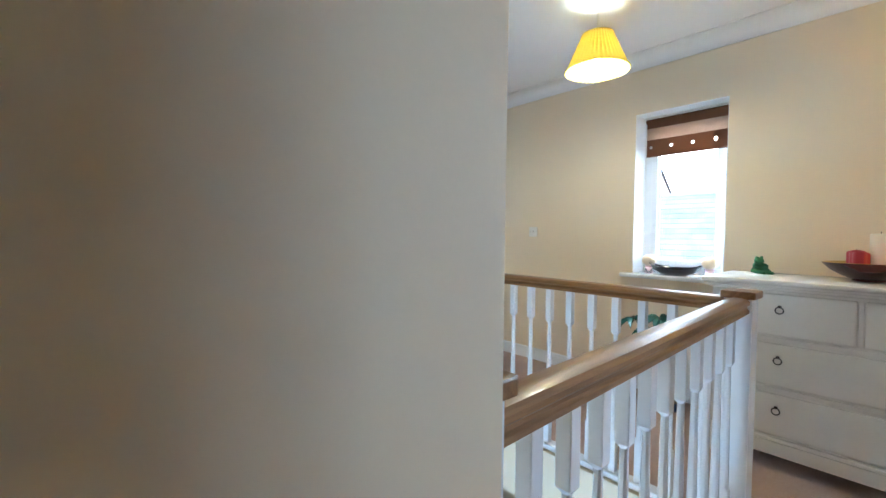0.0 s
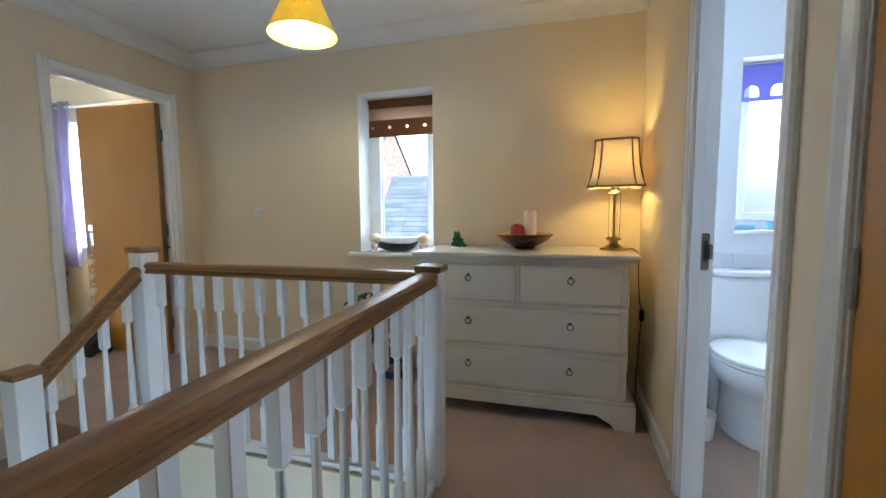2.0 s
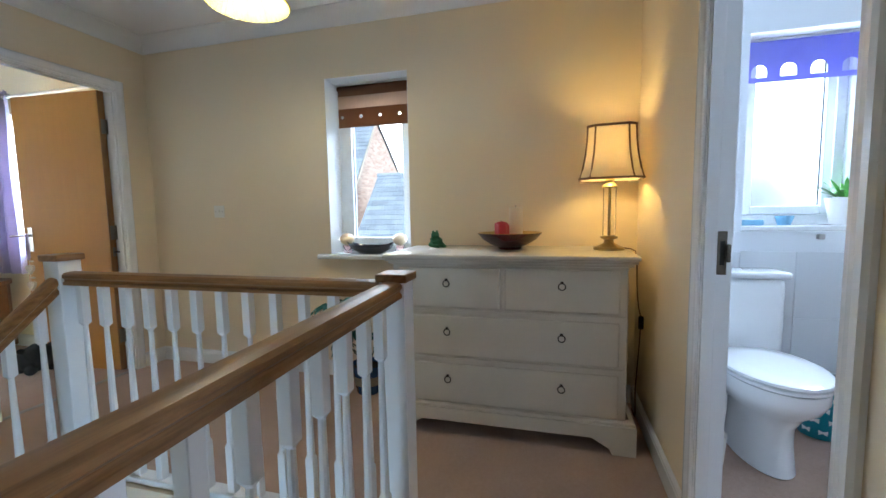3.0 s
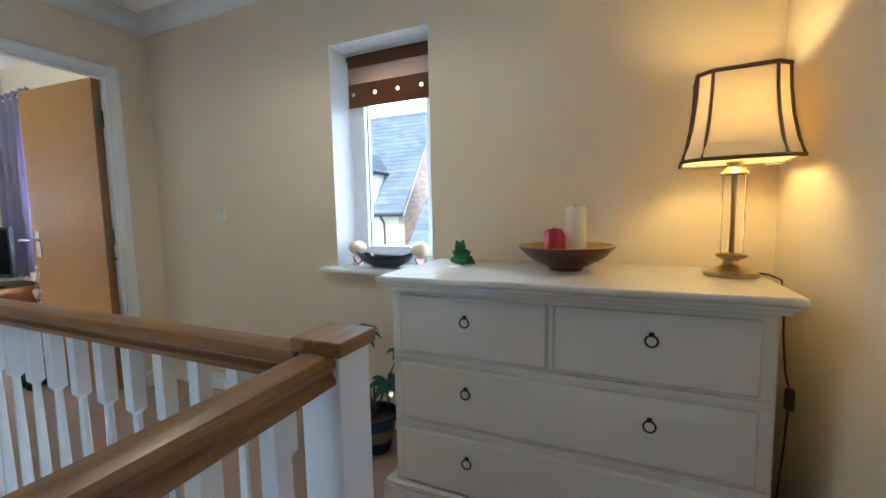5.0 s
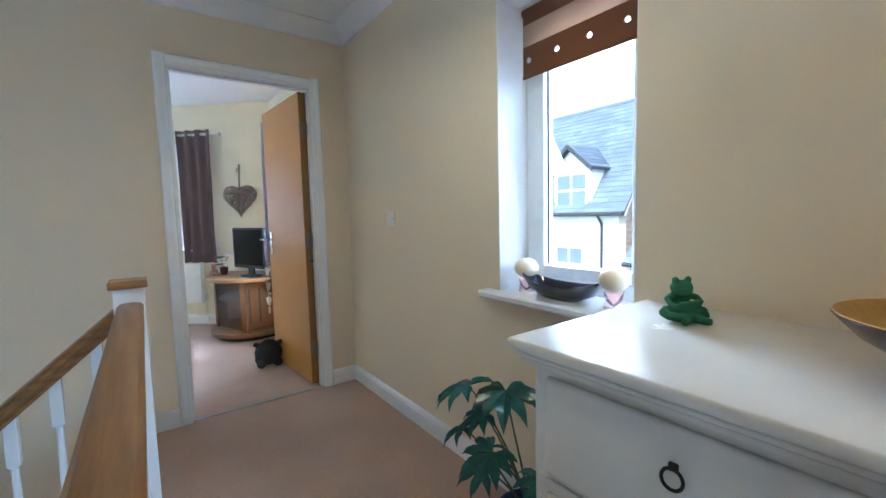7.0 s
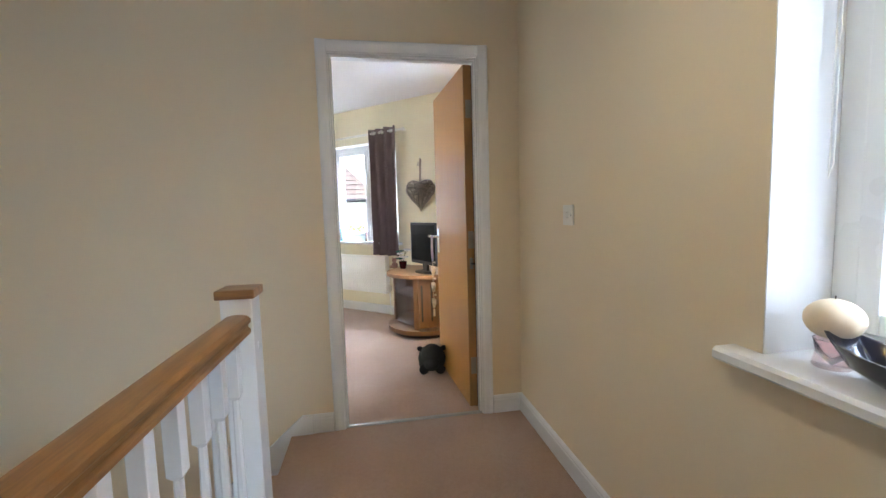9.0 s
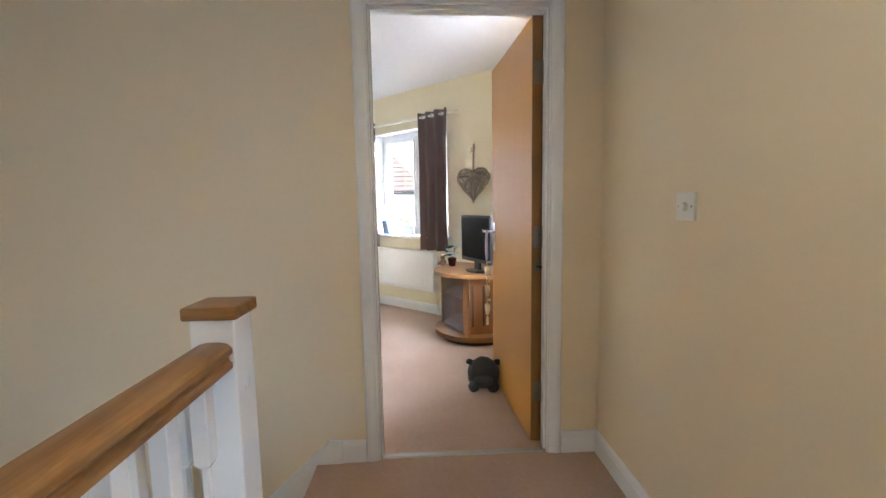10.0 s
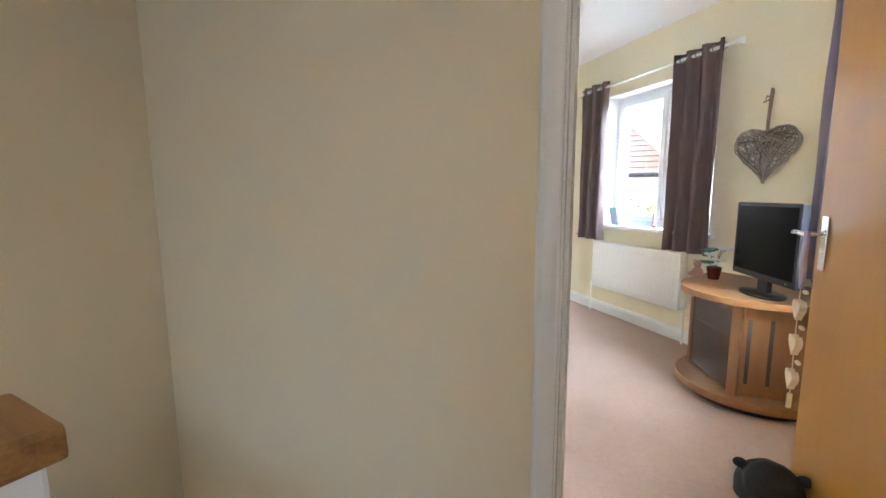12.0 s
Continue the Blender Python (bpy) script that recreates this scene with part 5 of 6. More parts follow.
def curtain(name, width, z0, z1, folds, seed, mt, label, rings_=0):
    """A hanging pleated curtain across local x, wavy in y."""
    rnd = random.Random(seed)
    c = place(name, (0, 0, 0), 0, label, "curtain")
    n = folds * 14
    ph = rnd.uniform(0, 6)
    front = []
    for i in range(n + 1):
        u = i / n
        front.append((width * (u - 0.5), 0.036 * math.sin(2 * math.pi * folds * u + ph) + 0.008 * math.sin(5.3 * u + ph)))
    back = [(x, y + 0.004) for x, y in reversed(front)]
    levels = [z0 + (z1 - z0) * k / 10 for k in range(11)]
    poly = front + back
    bm = bmesh.new()
    rows = []
    for k, z in enumerate(levels):
        w = 1.0 + 0.06 * (1 - k / 10) ** 2
        rows.append([bm.verts.new((x * w + 0.006 * math.sin(3 * z + 9 * x), y * (0.75 + 0.25 * (1 - k / 10)) + 0.004 * math.sin(7 * z + 30 * x), z)) for x, y in poly])
    m = len(poly)
    for a, b_ in zip(rows, rows[1:]):
        for k in range(m):
            bm.faces.new((a[k], a[(k + 1) % m], b_[(k + 1) % m], b_[k]))
    bm.faces.new(rows[0]), bm.faces.new(rows[-1])
    part("cloth", bm, mt, c, smooth=60)
    part("hem", box(-width / 2, width / 2, -0.002, 0.002, z0 + 0.03, z0 + 0.034), mt, c)
    for i in range(folds * 2):
        u = (i + 0.25) / (folds * 2)
        o = part("eyelet", ring(0.021, 0.004, 20, 6), STEEL, c, "metal eyelet")
        o.matrix_basis = pose(width * (u - 0.5), 0.0, z1 - 0.045, 0, 0, 80)
    return c


RODZ = 2.075
c = curtain("curtain", 0.37, 0.70, 2.12, 3, 1, CURTAIN, "mauve-brown eyelet curtain drawn back from the window")
c.matrix_world = SPL @ pose(-0.045, 0.085, 0)
c = curtain("curtain", 0.36, 0.70, 2.12, 3, 2, CURTAIN, "mauve-brown eyelet curtain drawn back from the window")
c.matrix_world = SPL @ pose(1.03, 0.085, 0)
c = curtain("curtain", 0.60, 0.66, 2.15, 5, 3, CURTAIN_BACKLIT, "eyelet curtain, the side window's light put into its lilac-grey colour")
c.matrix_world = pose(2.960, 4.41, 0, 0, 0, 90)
for nm, m, a, b_ in (("curtain_pole", SPL @ pose(0, 0.085, RODZ), -0.33, 1.32), ("curtain_pole", pose(2.965, 0, RODZ + 0.03, 0, 0, 90), 2.98, 4.62)):
    r = place(nm, (0, 0, 0), 0, "slim white curtain pole", "curtain pole")
    r.matrix_world = m
    part("pole", tube([(a, 0, 0), (b_, 0, 0)], 0.0125, 12), SOCKET, r, smooth=50)
    for x in (a, b_):
        part("finial", ball(0.02, (x, 0, 0)), SOCKET, r, smooth=60)
    for x in (a + 0.03, b_ - 0.04):
        part("bracket", tube([(x, 0, 0), (x, -0.084 if nm and a < 0 else -0.079, 0)], 0.007, 8), SOCKET, r, smooth=50)

# radiator
rad = place("radiator", (0, 0, 0), 0, "white panel radiator under the bedroom window", "radiator")
rad.matrix_world = SPL @ pose(0, 0, 0)
bm = bmesh.new()
box(0.0, 0.965, 0.055, 0.082, 0.25, 0.685, 0.008, 2, bm)
part("panel", bm, RADW, rad, smooth=40)
first = None
for i in range(28):
    x = 0.03 + 0.0335 * i
    if first:
        again(first, rad, pose(x, 0.082, 0.29))
    else:
        first = part("rib", box(-0.011, 0.011, -0.003, 0.0015, 0, 0.355, 0.0012, 2), RADW, rad)
        first.matrix_basis = pose(x, 0.082, 0.29)
part("top_grille", box(0.004, 0.961, 0.018, 0.0548, 0.672, 0.686, 0.002), RADW, rad)
part("side_cover", box(-0.004, -0.0005, 0.015, 0.085, 0.252, 0.684), RADW, rad)
part("bracket", box(0.15, 0.19, 0.001, 0.0545, 0.35, 0.64), RADW, rad)
part("bracket", box(0.76, 0.80, 0.001, 0.0545, 0.35, 0.64), RADW, rad)
part("valve", tube([(-0.004, 0.06, 0.28), (-0.035, 0.06, 0.28), (-0.04, 0.06, 0.26), (-0.04, 0.06, 0.0)], 0.007, 10), RADW, rad, "white valve and pipe", smooth=50)
part("valve_head", tube([(-0.04, 0.06, 0.28), (-0.04, 0.06, 0.345)], 0.019, 14), SOCKET, rad, "white valve head", smooth=50)
part("valve", tube([(0.969, 0.06, 0.28), (1.0, 0.06, 0.28), (1.0, 0.06, 0.0)], 0.007, 10), RADW, rad, smooth=50)

# wicker heart
ht = place("wicker_heart", (0, 0, 0), 0, "grey willow heart hung on the wall by a ribbon", "wall ornament")
ht.matrix_world = SPL @ pose(-0.492, 0.03, 1.385)
HS = 0.0116


def heart_at(a, k=1.0):
    return (16 * math.sin(a) ** 3 * HS * k, (13 * math.cos(a) - 5 * math.cos(2 * a) - 2 * math.cos(3 * a) - math.cos(4 * a)) * HS * k)


rnd = random.Random(11)
for j in range(7):
    k = 0.93 + 0.012 * j
    pts = []
    for i in range(61):
        x, z = heart_at(2 * math.pi * i / 60, k)
        pts.append((x + rnd.uniform(-0.002, 0.002), rnd.uniform(-0.012, 0.014), z + rnd.uniform(-0.002, 0.002)))
    part("rim_twig", tube(pts, 0.0032, 5), TWIG, ht)
for i in range(150):
    a = rnd.uniform(0, 2 * math.pi)
    b_ = a + rnd.uniform(1.3, 4.6)
    (x0, z0), (x1, z1) = heart_at(a, 0.97), heart_at(b_, 0.97)
    if z0 > 0.10 and z1 > 0.10 and x0 * x1 < 0:
        continue
    dep = rnd.uniform(-0.012, 0.045)
    pts = [(x0 + (x1 - x0) * u, dep * math.sin(math.pi * u) * 1.0 + rnd.uniform(-0.002, 0.002), z0 + (z1 - z0) * u) for u in (0, 0.25, 0.5, 0.75, 1)]
    part("twig", tube(pts, rnd.uniform(0.0022, 0.004), 5), TWIG, ht)
part("ribbon", tube([(0.0, -0.005, 0.085), (0.004, -0.012, 0.20), (-0.002, -0.02, 0.36), (0.008, -0.02, 0.37), (0.010, -0.012, 0.20), (0.006, -0.005, 0.085)], 0.006, 6), RIBBON, ht, "taupe ribbon loop")
part("bow", tube([(0.0, -0.015, 0.315), (0.022, -0.005, 0.325), (0.035, 0.0, 0.29), (0.0, -0.012, 0.31), (-0.012, -0.01, 0.345)], 0.006, 6), RIBBON, ht, "taupe bow")
part("hook", tube([(0.003, -0.029, 0.385), (0.003, -0.012, 0.385), (0.003, -0.010, 0.395)], 0.004, 6), SOCKET, ht)

# corner television unit: the curved front runs through three measured corners
UL, UC, UR = Vector((2.385, 4.76)), Vector((2.575, 4.265)), Vector((2.955, 4.33))


def circle3(a, b_, c):
    d = 2 * (a.x * (b_.y - c.y) + b_.x * (c.y - a.y) + c.x * (a.y - b_.y))
    s = [v.length_squared for v in (a, b_, c)]
    return Vector(((s[0] * (b_.y - c.y) + s[1] * (c.y - a.y) + s[2] * (a.y - b_.y)) / d, (s[0] * (c.x - b_.x) + s[1] * (a.x - c.x) + s[2] * (b_.x - a.x)) / d))


CC = circle3(UL, UC, UR)
a0, a1 = math.atan2(UL.y - CC.y, UL.x - CC.x), math.atan2(UR.y - CC.y, UR.x - CC.x)
a0 = a0 - 2 * math.pi if a0 > 0 else a0
a0, a1 = (a0, a1) if a0 < a1 else (a0, a1 + 2 * math.pi)


def unit_outline(grow):
    r = (UL - CC).length + grow
    pts = [(CC.x + r * math.cos(a0 + (a1 - a0) * i / 24), CC.y + r * math.sin(a0 + (a1 - a0) * i / 24)) for i in range(25)]
    return pts + [(3.015, 4.42), (3.015, 4.73), (2.55, 5.13)]


tu = place("television_unit", (2.70, 4.65, 0), 0, "light oak corner television unit with a glass door", "tv unit")
org = Matrix.Translation((-2.70, -4.65, 0))


def tu_part(name, bm, mt, label="", parent=None, smooth=False):
    bmesh.ops.transform(bm, matrix=org, verts=bm.verts)
    return part(name, bm, mt, parent or tu, label, smooth)


tu_part("top", prism(unit_outline(0.012), 0.572, 0.604, "z"), UNITX, "curved oak top")
tu_part("base", prism(unit_outline(0.010), 0.045, 0.085, "z"), UNITX, "curved oak base")
tu_part("plinth", prism([(x + (2.72 - x) * 0.12, y + (4.66 - y) * 0.12) for x, y in unit_outline(0.0)], 0.0, 0.0448, "z"), BLACK)


def panel_between(p, q, z0, z1, t0=0.0, t1=0.018):
    d = (q - p).normalized()
    n_ = Vector((-d.y, d.x))
    if n_.dot(Vector((2.75, 4.7)) - p) < 0:
        n_ = -n_
    return prism([tuple(p + n_ * t0), tuple(q + n_ * t0), tuple(q + n_ * t1), tuple(p + n_ * t1)], z0, z1, "z")


L, C, R = UL.lerp(Vector((2.72, 4.66)), 0.06), UC.lerp(Vector((2.72, 4.66)), 0.07), UR.lerp(Vector((2.72, 4.66)), 0.06)
BL_, BC, BR = Vector((2.55, 5.08)), Vector((3.0, 4.72)), Vector((3.0, 4.42))
tu_part("left_side", panel_between(L, BL_, 0.0852, 0.5718), UNITW)
tu_part("back", panel_between(BL_, BC, 0.0852, 0.5718), UNITW)
tu_part("right_side", panel_between(R, BR, 0.0852, 0.5718), UNITW)
tu_part("post", panel_between(C.lerp(L, 0.07), C.lerp(R, 0.07), 0.0852, 0.5718, -0.012, 0.016), UNITW, "oak centre post")
tu_part("shelf", prism([tuple(L.lerp(BL_, 0.1)), tuple(C.lerp(L, 0.08) + Vector((0.03, 0.03))), tuple(BC), tuple(BL_ - Vector((0, 0.02)))], 0.355, 0.372, "z"), UNITW)
door_a = tu_part("glass_door", panel_between(L.lerp(C, 0.02), L.lerp(C, 0.90), 0.10, 0.56, 0.002, 0.007), glass_mat("smoked_glass", (0.66, 0.62, 0.58)), "smoked glass door")
tu_part("door_edge", panel_between(L.lerp(C, 0.01), L.lerp(C, 0.07), 0.09, 0.568, -0.003, 0.018), UNITW)
pan = tu_part("slotted_door", panel_between(C.lerp(R, 0.09), C.lerp(R, 0.985), 0.095, 0.565, 0.0, 0.018), UNITW, "oak door with two dark slots")
# slots aren't cut: dark strips on the door stand in for their shade
for u in (0.14, 0.40):
    tu_part("slot", panel_between(C.lerp(R, u), C.lerp(R, u + 0.045), 0.16, 0.50, -0.002, 0.004), DARK, "slot, its inner shade painted as a dark strip", pan)

tv = place("television", (2.70, 4.44, 0.604), -69, "small flat black television on its stand, switched off", "television")
part("bezel", box(-0.255, 0.255, -0.018, 0.018, 0.08, 0.475, 0.006, 2), BLACK, tv)
part("screen", box(-0.235, 0.235, -0.0195, -0.0181, 0.112, 0.457), SCREEN, tv, "dark glossy screen")
part("back_shell", box(-0.17, 0.17, 0.018, 0.05, 0.13, 0.42, 0.012, 2), BLACK, tv)
part("neck", box(-0.045, 0.045, -0.004, 0.02, 0.01, 0.10, 0.008, 2), BLACK, tv)
part("foot", loft([[(0.14 * math.cos(a) * k, 0.085 * math.sin(a) * k, z) for a in [2 * math.pi * i / 32 for i in range(32)]] for k, z in ((0.97, 0.0), (1.0, 0.006), (0.96, 0.012), (0.4, 0.018))]), BLACK, tv, smooth=50)
part("light_dot", box(0.19, 0.20, -0.0200, -0.0182, 0.093, 0.097), STEEL, tv)

fp = place("flower_pot", (2.515, 4.80, 0.604), 0, "small dark pot with white cloth flowers", "artificial plant")
part("pot", lathe([(0.0, 0.0), (0.030, 0.0), (0.042, 0.075), (0.038, 0.075), (0.034, 0.06), (0.0, 0.06)], 20), BOWL_RED, fp, smooth=40)
rnd = random.Random(5)
for i in range(9):
    a, r, z = rnd.uniform(0, 6.28), rnd.uniform(0.01, 0.075), rnd.uniform(0.10, 0.20)
    x, y = r * math.cos(a), r * math.sin(a)
    part("stem", tube([(0, 0, 0.06), (x * 0.5, y * 0.5, z * 0.8), (x, y, z)], 0.002, 5), STEM, fp)
    bm = bmesh.new()
    for k in range(5):
        b2 = 2 * math.pi * k / 5
        ball(0.018, (x + 0.019 * math.cos(b2), y + 0.019 * math.sin(b2), z), (1, 1, 0.5), bm, 10, 6)
    part("flower" if i % 3 else "leaf_cluster", bm, CEIL if i % 3 else LEAF, fp, smooth=60)
bm = bmesh.new()
ball(0.035, (0, 0, 0.032), (1, 0.9, 1.0), bm), ball(0.024, (0, -0.004, 0.085), (1, 1, 1), bm), ball(0.016, (0.03, -0.02, 0.02), (1, 1, 1), bm), ball(0.016, (-0.03, -0.02, 0.02), (1, 1, 1), bm)
ball(0.010, (0.018, 0, 0.105), (1, 1, 1), bm), ball(0.010, (-0.018, 0, 0.105), (1, 1, 1), bm)
q = tagged(part("figurine", bm, plain("dusky_pink_resin", (0.36, 0.20, 0.16), 0.6, vary=0.2, scale=20), smooth=60), "small dusky pink seated figurine on the tv unit", "figurine")
q.matrix_world = pose(2.43, 4.82, 0.604, 0, 0, -40)
fused(q, 0.003)

# plush door stop, one soft mesh
bm = bmesh.new()
ball(0.105, (0, 0, 0.095), (0.98, 1.05, 0.9), bm, 28, 18), ball(0.085, (0, -0.045, 0.135), (0.95, 0.9, 0.95), bm, 24, 14), ball(0.052, (0, -0.10, 0.085), (1.1, 0.8, 0.8), bm)
for s in (-1, 1):
    ball(0.024, (s * 0.088, -0.03, 0.178), (1.0, 0.5, 0.8), bm), ball(0.040, (s * 0.06, -0.075, 0.035), (0.9, 1.0, 0.9), bm), ball(0.040, (s * 0.065, 0.05, 0.035), (0.9, 1.0, 0.9), bm)
for v in bm.verts:
    v.co += 0.004 * noise.noise_vector(v.co * 30)
    v.co.z = max(v.co.z, 0.0)
q = tagged(part("plush_doorstop", bm, PLUSH, smooth=70), "charcoal plush animal doorstop on the carpet", "doorstop")
q.matrix_world = pose(2.615, 3.52, 0.0, 0, 0, -8)
fused(q, 0.005)

# string of hearts hung from the door lever
hs = place("hanging_hearts", (0, 0, 0), 0, "string of small cloth hearts hung from the door lever", "hanging ornament")
hs.matrix_world = door.matrix_world @ pose(0.645, 0.110, 0.980)
part("ribbon", tube([(0.006, 0, 0.02), (0.010, 0.004, -0.08), (0.006, 0, -0.17), (-0.006, 0, -0.15), (-0.012, 0.004, -0.06), (-0.004, 0, 0.02)], 0.007, 6), LILAC, hs, "lilac ribbon")
part("cord", tube([(0, 0, 0.0), (0.003, 0.002, -0.30), (0.0, 0, -0.56)], 0.0018, 6), STRING, hs)
for z in (-0.235, -0.355, -0.475):
    pts = [(-0.42 * x * 0.28, z + y * 0.28) for x, y in [heart_at(2 * math.pi * k / 28) for k in range(28)]]
    bm = prism([(x * 1.5, z + (y_ - z) * 0.72) for x, y_ in pts], -0.010, 0.010, "y")
    o = part("heart", bm, STRING, hs, "stuffed cloth heart")
    part("bow", ball(0.012, (0.0, -0.012, z + 0.055), (1.6, 0.6, 0.6)), STRING, hs, smooth=60)
part("tassel", tube([(0, 0, -0.53), (0.002, 0, -0.58)], 0.008, 6), STRING, hs)

# on the bedroom sill
q = place("picture_frame", (0, 0, 0), 0, "pale blue photo frame on the bedroom sill", "photo frame")
q.matrix_world = SPL @ pose(0.80, -0.03, BWZ0, 12, 0, 170)
part("frame", box(-0.06, 0.06, -0.008, 0.008, 0.0, 0.16, 0.004), BLUEW, q)
part("photo", box(-0.042, 0.042, -0.0095, -0.0082, 0.02, 0.14), GREYP, q)
bm = bmesh.new()
ball(0.018, (0, 0, 0.018), (1, 1, 1), bm), joined(bm, tube([(0, 0, 0.03), (0, 0, 0.10)], 0.011, 8, taper=0.7)), ball(0.015, (0, 0, 0.115), (1, 1, 1.2), bm)
q = tagged(part("sill_ornament", bm, plain("brown_resin", (0.16, 0.07, 0.05), 0.5, vary=0.2), smooth=60), "small brown upright ornament on the bedroom sill", "ornament")
q.matrix_world = SPL @ pose(0.36, -0.02, BWZ0)

# ---- outside ----
SLATE = random_tone(plain("blue_grey_slate", (0.07, 0.085, 0.10), 0.55, vary=0.1, scale=3, relief=0.3, dist=0.004), (0.10, 0.13, 0.17), (0.19, 0.235, 0.285))
BRICK = random_tone(plain("pale_red_brick", (0.42, 0.27, 0.2), 0.85, relief=0.4, dist=0.004), (0.46, 0.32, 0.26), (0.66, 0.53, 0.45))
RENDER = plain("white_render", (0.80, 0.78, 0.74), 0.85, vary=0.04, scale=1.0, grain=30, relief=0.3, dist=0.004)
LEAD = plain("dark_gutter", (0.03, 0.035, 0.045), 0.5, vary=0.1)
MORTAR = plain("pale_mortar", (0.45, 0.41, 0.36), 0.9, vary=0.06, relief=0.3)
FAR_PANE = plain("far_pane", (0.15, 0.20, 0.26), 0.08, vary=0.2, scale=1.0, relief=0.0)
GRASS = plain("ground_cover", (0.10, 0.12, 0.07), 0.95, vary=0.3, scale=0.6, grain=12, relief=0.5, dist=0.02)
m, t, b = nodes_of("bright_overcast")
b.inputs["Base Color"].default_value = (0.8, 0.85, 0.9, 1)
b.inputs["Emission Color"].default_value = (0.92, 0.96, 1.0, 1)
b.inputs["Emission Strength"].default_value = 1.8
bm = bmesh.new()
rings_ = [[bm.verts.new((90 * math.cos(2 * math.pi * k / 48), 90 * math.sin(2 * math.pi * k / 48), z)) for k in range(48)] for z in (-3.0, 55.0)]
for k in range(48):
    bm.faces.new((rings_[0][k], rings_[0][(k + 1) % 48], rings_[1][(k + 1) % 48], rings_[1][k]))
tagged(part("backdrop", bm, m), "bright white overcast sky in the distance", "sky", "", "structure")
tagged(part("ground", box(-400, 600, -400, 600, -3.2, -2.85), GRASS), "grass and paving around the houses", "ground", "", "structure")


def slates(parent, p0, along, up, across, count_up, rows, seed, w=0.30):
    """Overlapping slates on a roof plane: p0 lower corner, unit vectors along the eave and up the slope. The courses stay one part."""
    rnd = random.Random(seed)
    p0, along, up = Vector(p0), Vector(along).normalized(), Vector(up).normalized()
    nrm = along.cross(up).normalized()
    if nrm.z < 0:
        nrm = -nrm
    step = count_up / rows
    verts, faces = [], []
    for j in range(rows):
        n_ = int(across / w) + 1
        for i in range(-1, n_ + 1):
            a = max(0.0, i * w + (w / 2 if j % 2 else 0))
            b_ = min(across, i * w + (w / 2 if j % 2 else 0) + w - 0.006)
            if b_ - a < 0.02:
                continue
            t0 = 0.030 + rnd.uniform(-0.003, 0.004)
            lo, hi = j * step + rnd.uniform(-0.006, 0.006), min((j + 1) * step + 0.05, count_up)
            k = len(verts)
            for s, h_ in ((lo, t0), (hi, 0.012), (lo, t0 - 0.014), (hi, 0.0)):
                for e in (a, b_):
                    verts.append(p0 + along * e + up * s + nrm * h_)
            faces += [(k, k + 1, k + 3, k + 2), (k + 4, k + 5, k + 1, k), (k + 4, k, k + 2, k + 6), (k + 1, k + 5, k + 7, k + 3), (k + 5, k + 4, k + 6, k + 7)]
    me = bpy.data.meshes.new("slates")
    me.from_pydata([tuple(v) for v in verts], [], faces)
    me.materials.append(SLATE)
    o = new("slates", me)
    o.parent = parent
    return tagged(o, "", "", "", "stuff")


def brick_courses(parent, inside, y, x0, x1, z0, z1, face=-1):
    """Bricks on a wall in the xz plane at y, kept where inside(x, z)."""
    verts, faces = [], []
    bw, bh = 0.225, 0.075
    j = 0
    z = z0
    while z < z1:
        x = x0 - (bw / 2 if j % 2 else 0)
        while x < x1:
            a, b_, c, d = x, x + bw - 0.010, z, z + bh - 0.010
            if inside((a + b_) / 2, (c + d) / 2):
                k = len(verts)
                verts += [(a, y, c), (b_, y, c), (b_, y, d), (a, y, d), (a, y + face * 0.006, c), (b_, y + face * 0.006, c), (b_, y + face * 0.006, d), (a, y + face * 0.006, d)]
                faces += [(k + 4, k + 5, k + 6, k + 7), (k, k + 1, k + 5, k + 4), (k + 3, k + 2, k + 6, k + 7), (k, k + 3, k + 7, k + 4), (k + 1, k + 2, k + 6, k + 5)]
            x += bw
        z += bh
        j += 1
    me = bpy.data.meshes.new("bricks")
    me.from_pydata(verts, [], faces)
    me.materials.append(BRICK)
    o = new("bricks", me)
    o.parent = parent
    return tagged(o, "", "", "", "stuff")


def far_window(parent, x, y0, y1, z0, z1, bars=(1, 1)):
    """A white window on a wall that faces -x."""
    w = part("window", box(x - 0.05, x + 0.02, y0, y1, z0, z1, 0.01), UPVC, parent, "white framed window")
    ny, nz = bars[0] + 1, bars[1] + 1
    for i in range(ny):
        for j in range(nz):
            a, b_ = y0 + 0.06 + (y1 - y0 - 0.06) * i / ny, y0 + (y1 - y0 - 0.06) * (i + 1) / ny
            c, d = z0 + 0.06 + (z1 - z0 - 0.06) * j / nz, z0 + (z1 - z0 - 0.06) * (j + 1) / nz
            part("pane", box(x - 0.056, x - 0.051, a, b_, c, d), FAR_PANE, w)
    part("sill", box(x - 0.12, x - 0.051, y0 - 0.05, y1 + 0.05, z0 - 0.07, z0 - 0.002, 0.01), UPVC, w)
    return w


# neighbouring house with a slate roof, a brick gable and a dormer
GY, EX, EZ, RX, RZ2 = 6.08, 12.15, 1.22, 14.58, 4.56   # gable plane, front eave, ridge
BX2, BZ2 = 18.3, 1.55                                   # back eave, the shallower slope
hs_ = place("neighbour_house", (0, 0, 0), 0, "white rendered house with slate roof and brick gable", "house")
part("wall", box(EX + 0.1, BX2 - 0.05, GY + 0.2, 22.0, -2.9, EZ + 0.1), RENDER, hs_)
part("gable", prism([(EX + 0.1, -2.9), (BX2 - 0.05, -2.9), (BX2 - 0.05, BZ2), (RX, RZ2 - 0.1), (EX + 0.1, EZ)], GY, GY + 0.2, "y"), MORTAR, hs_, "brick gable end")


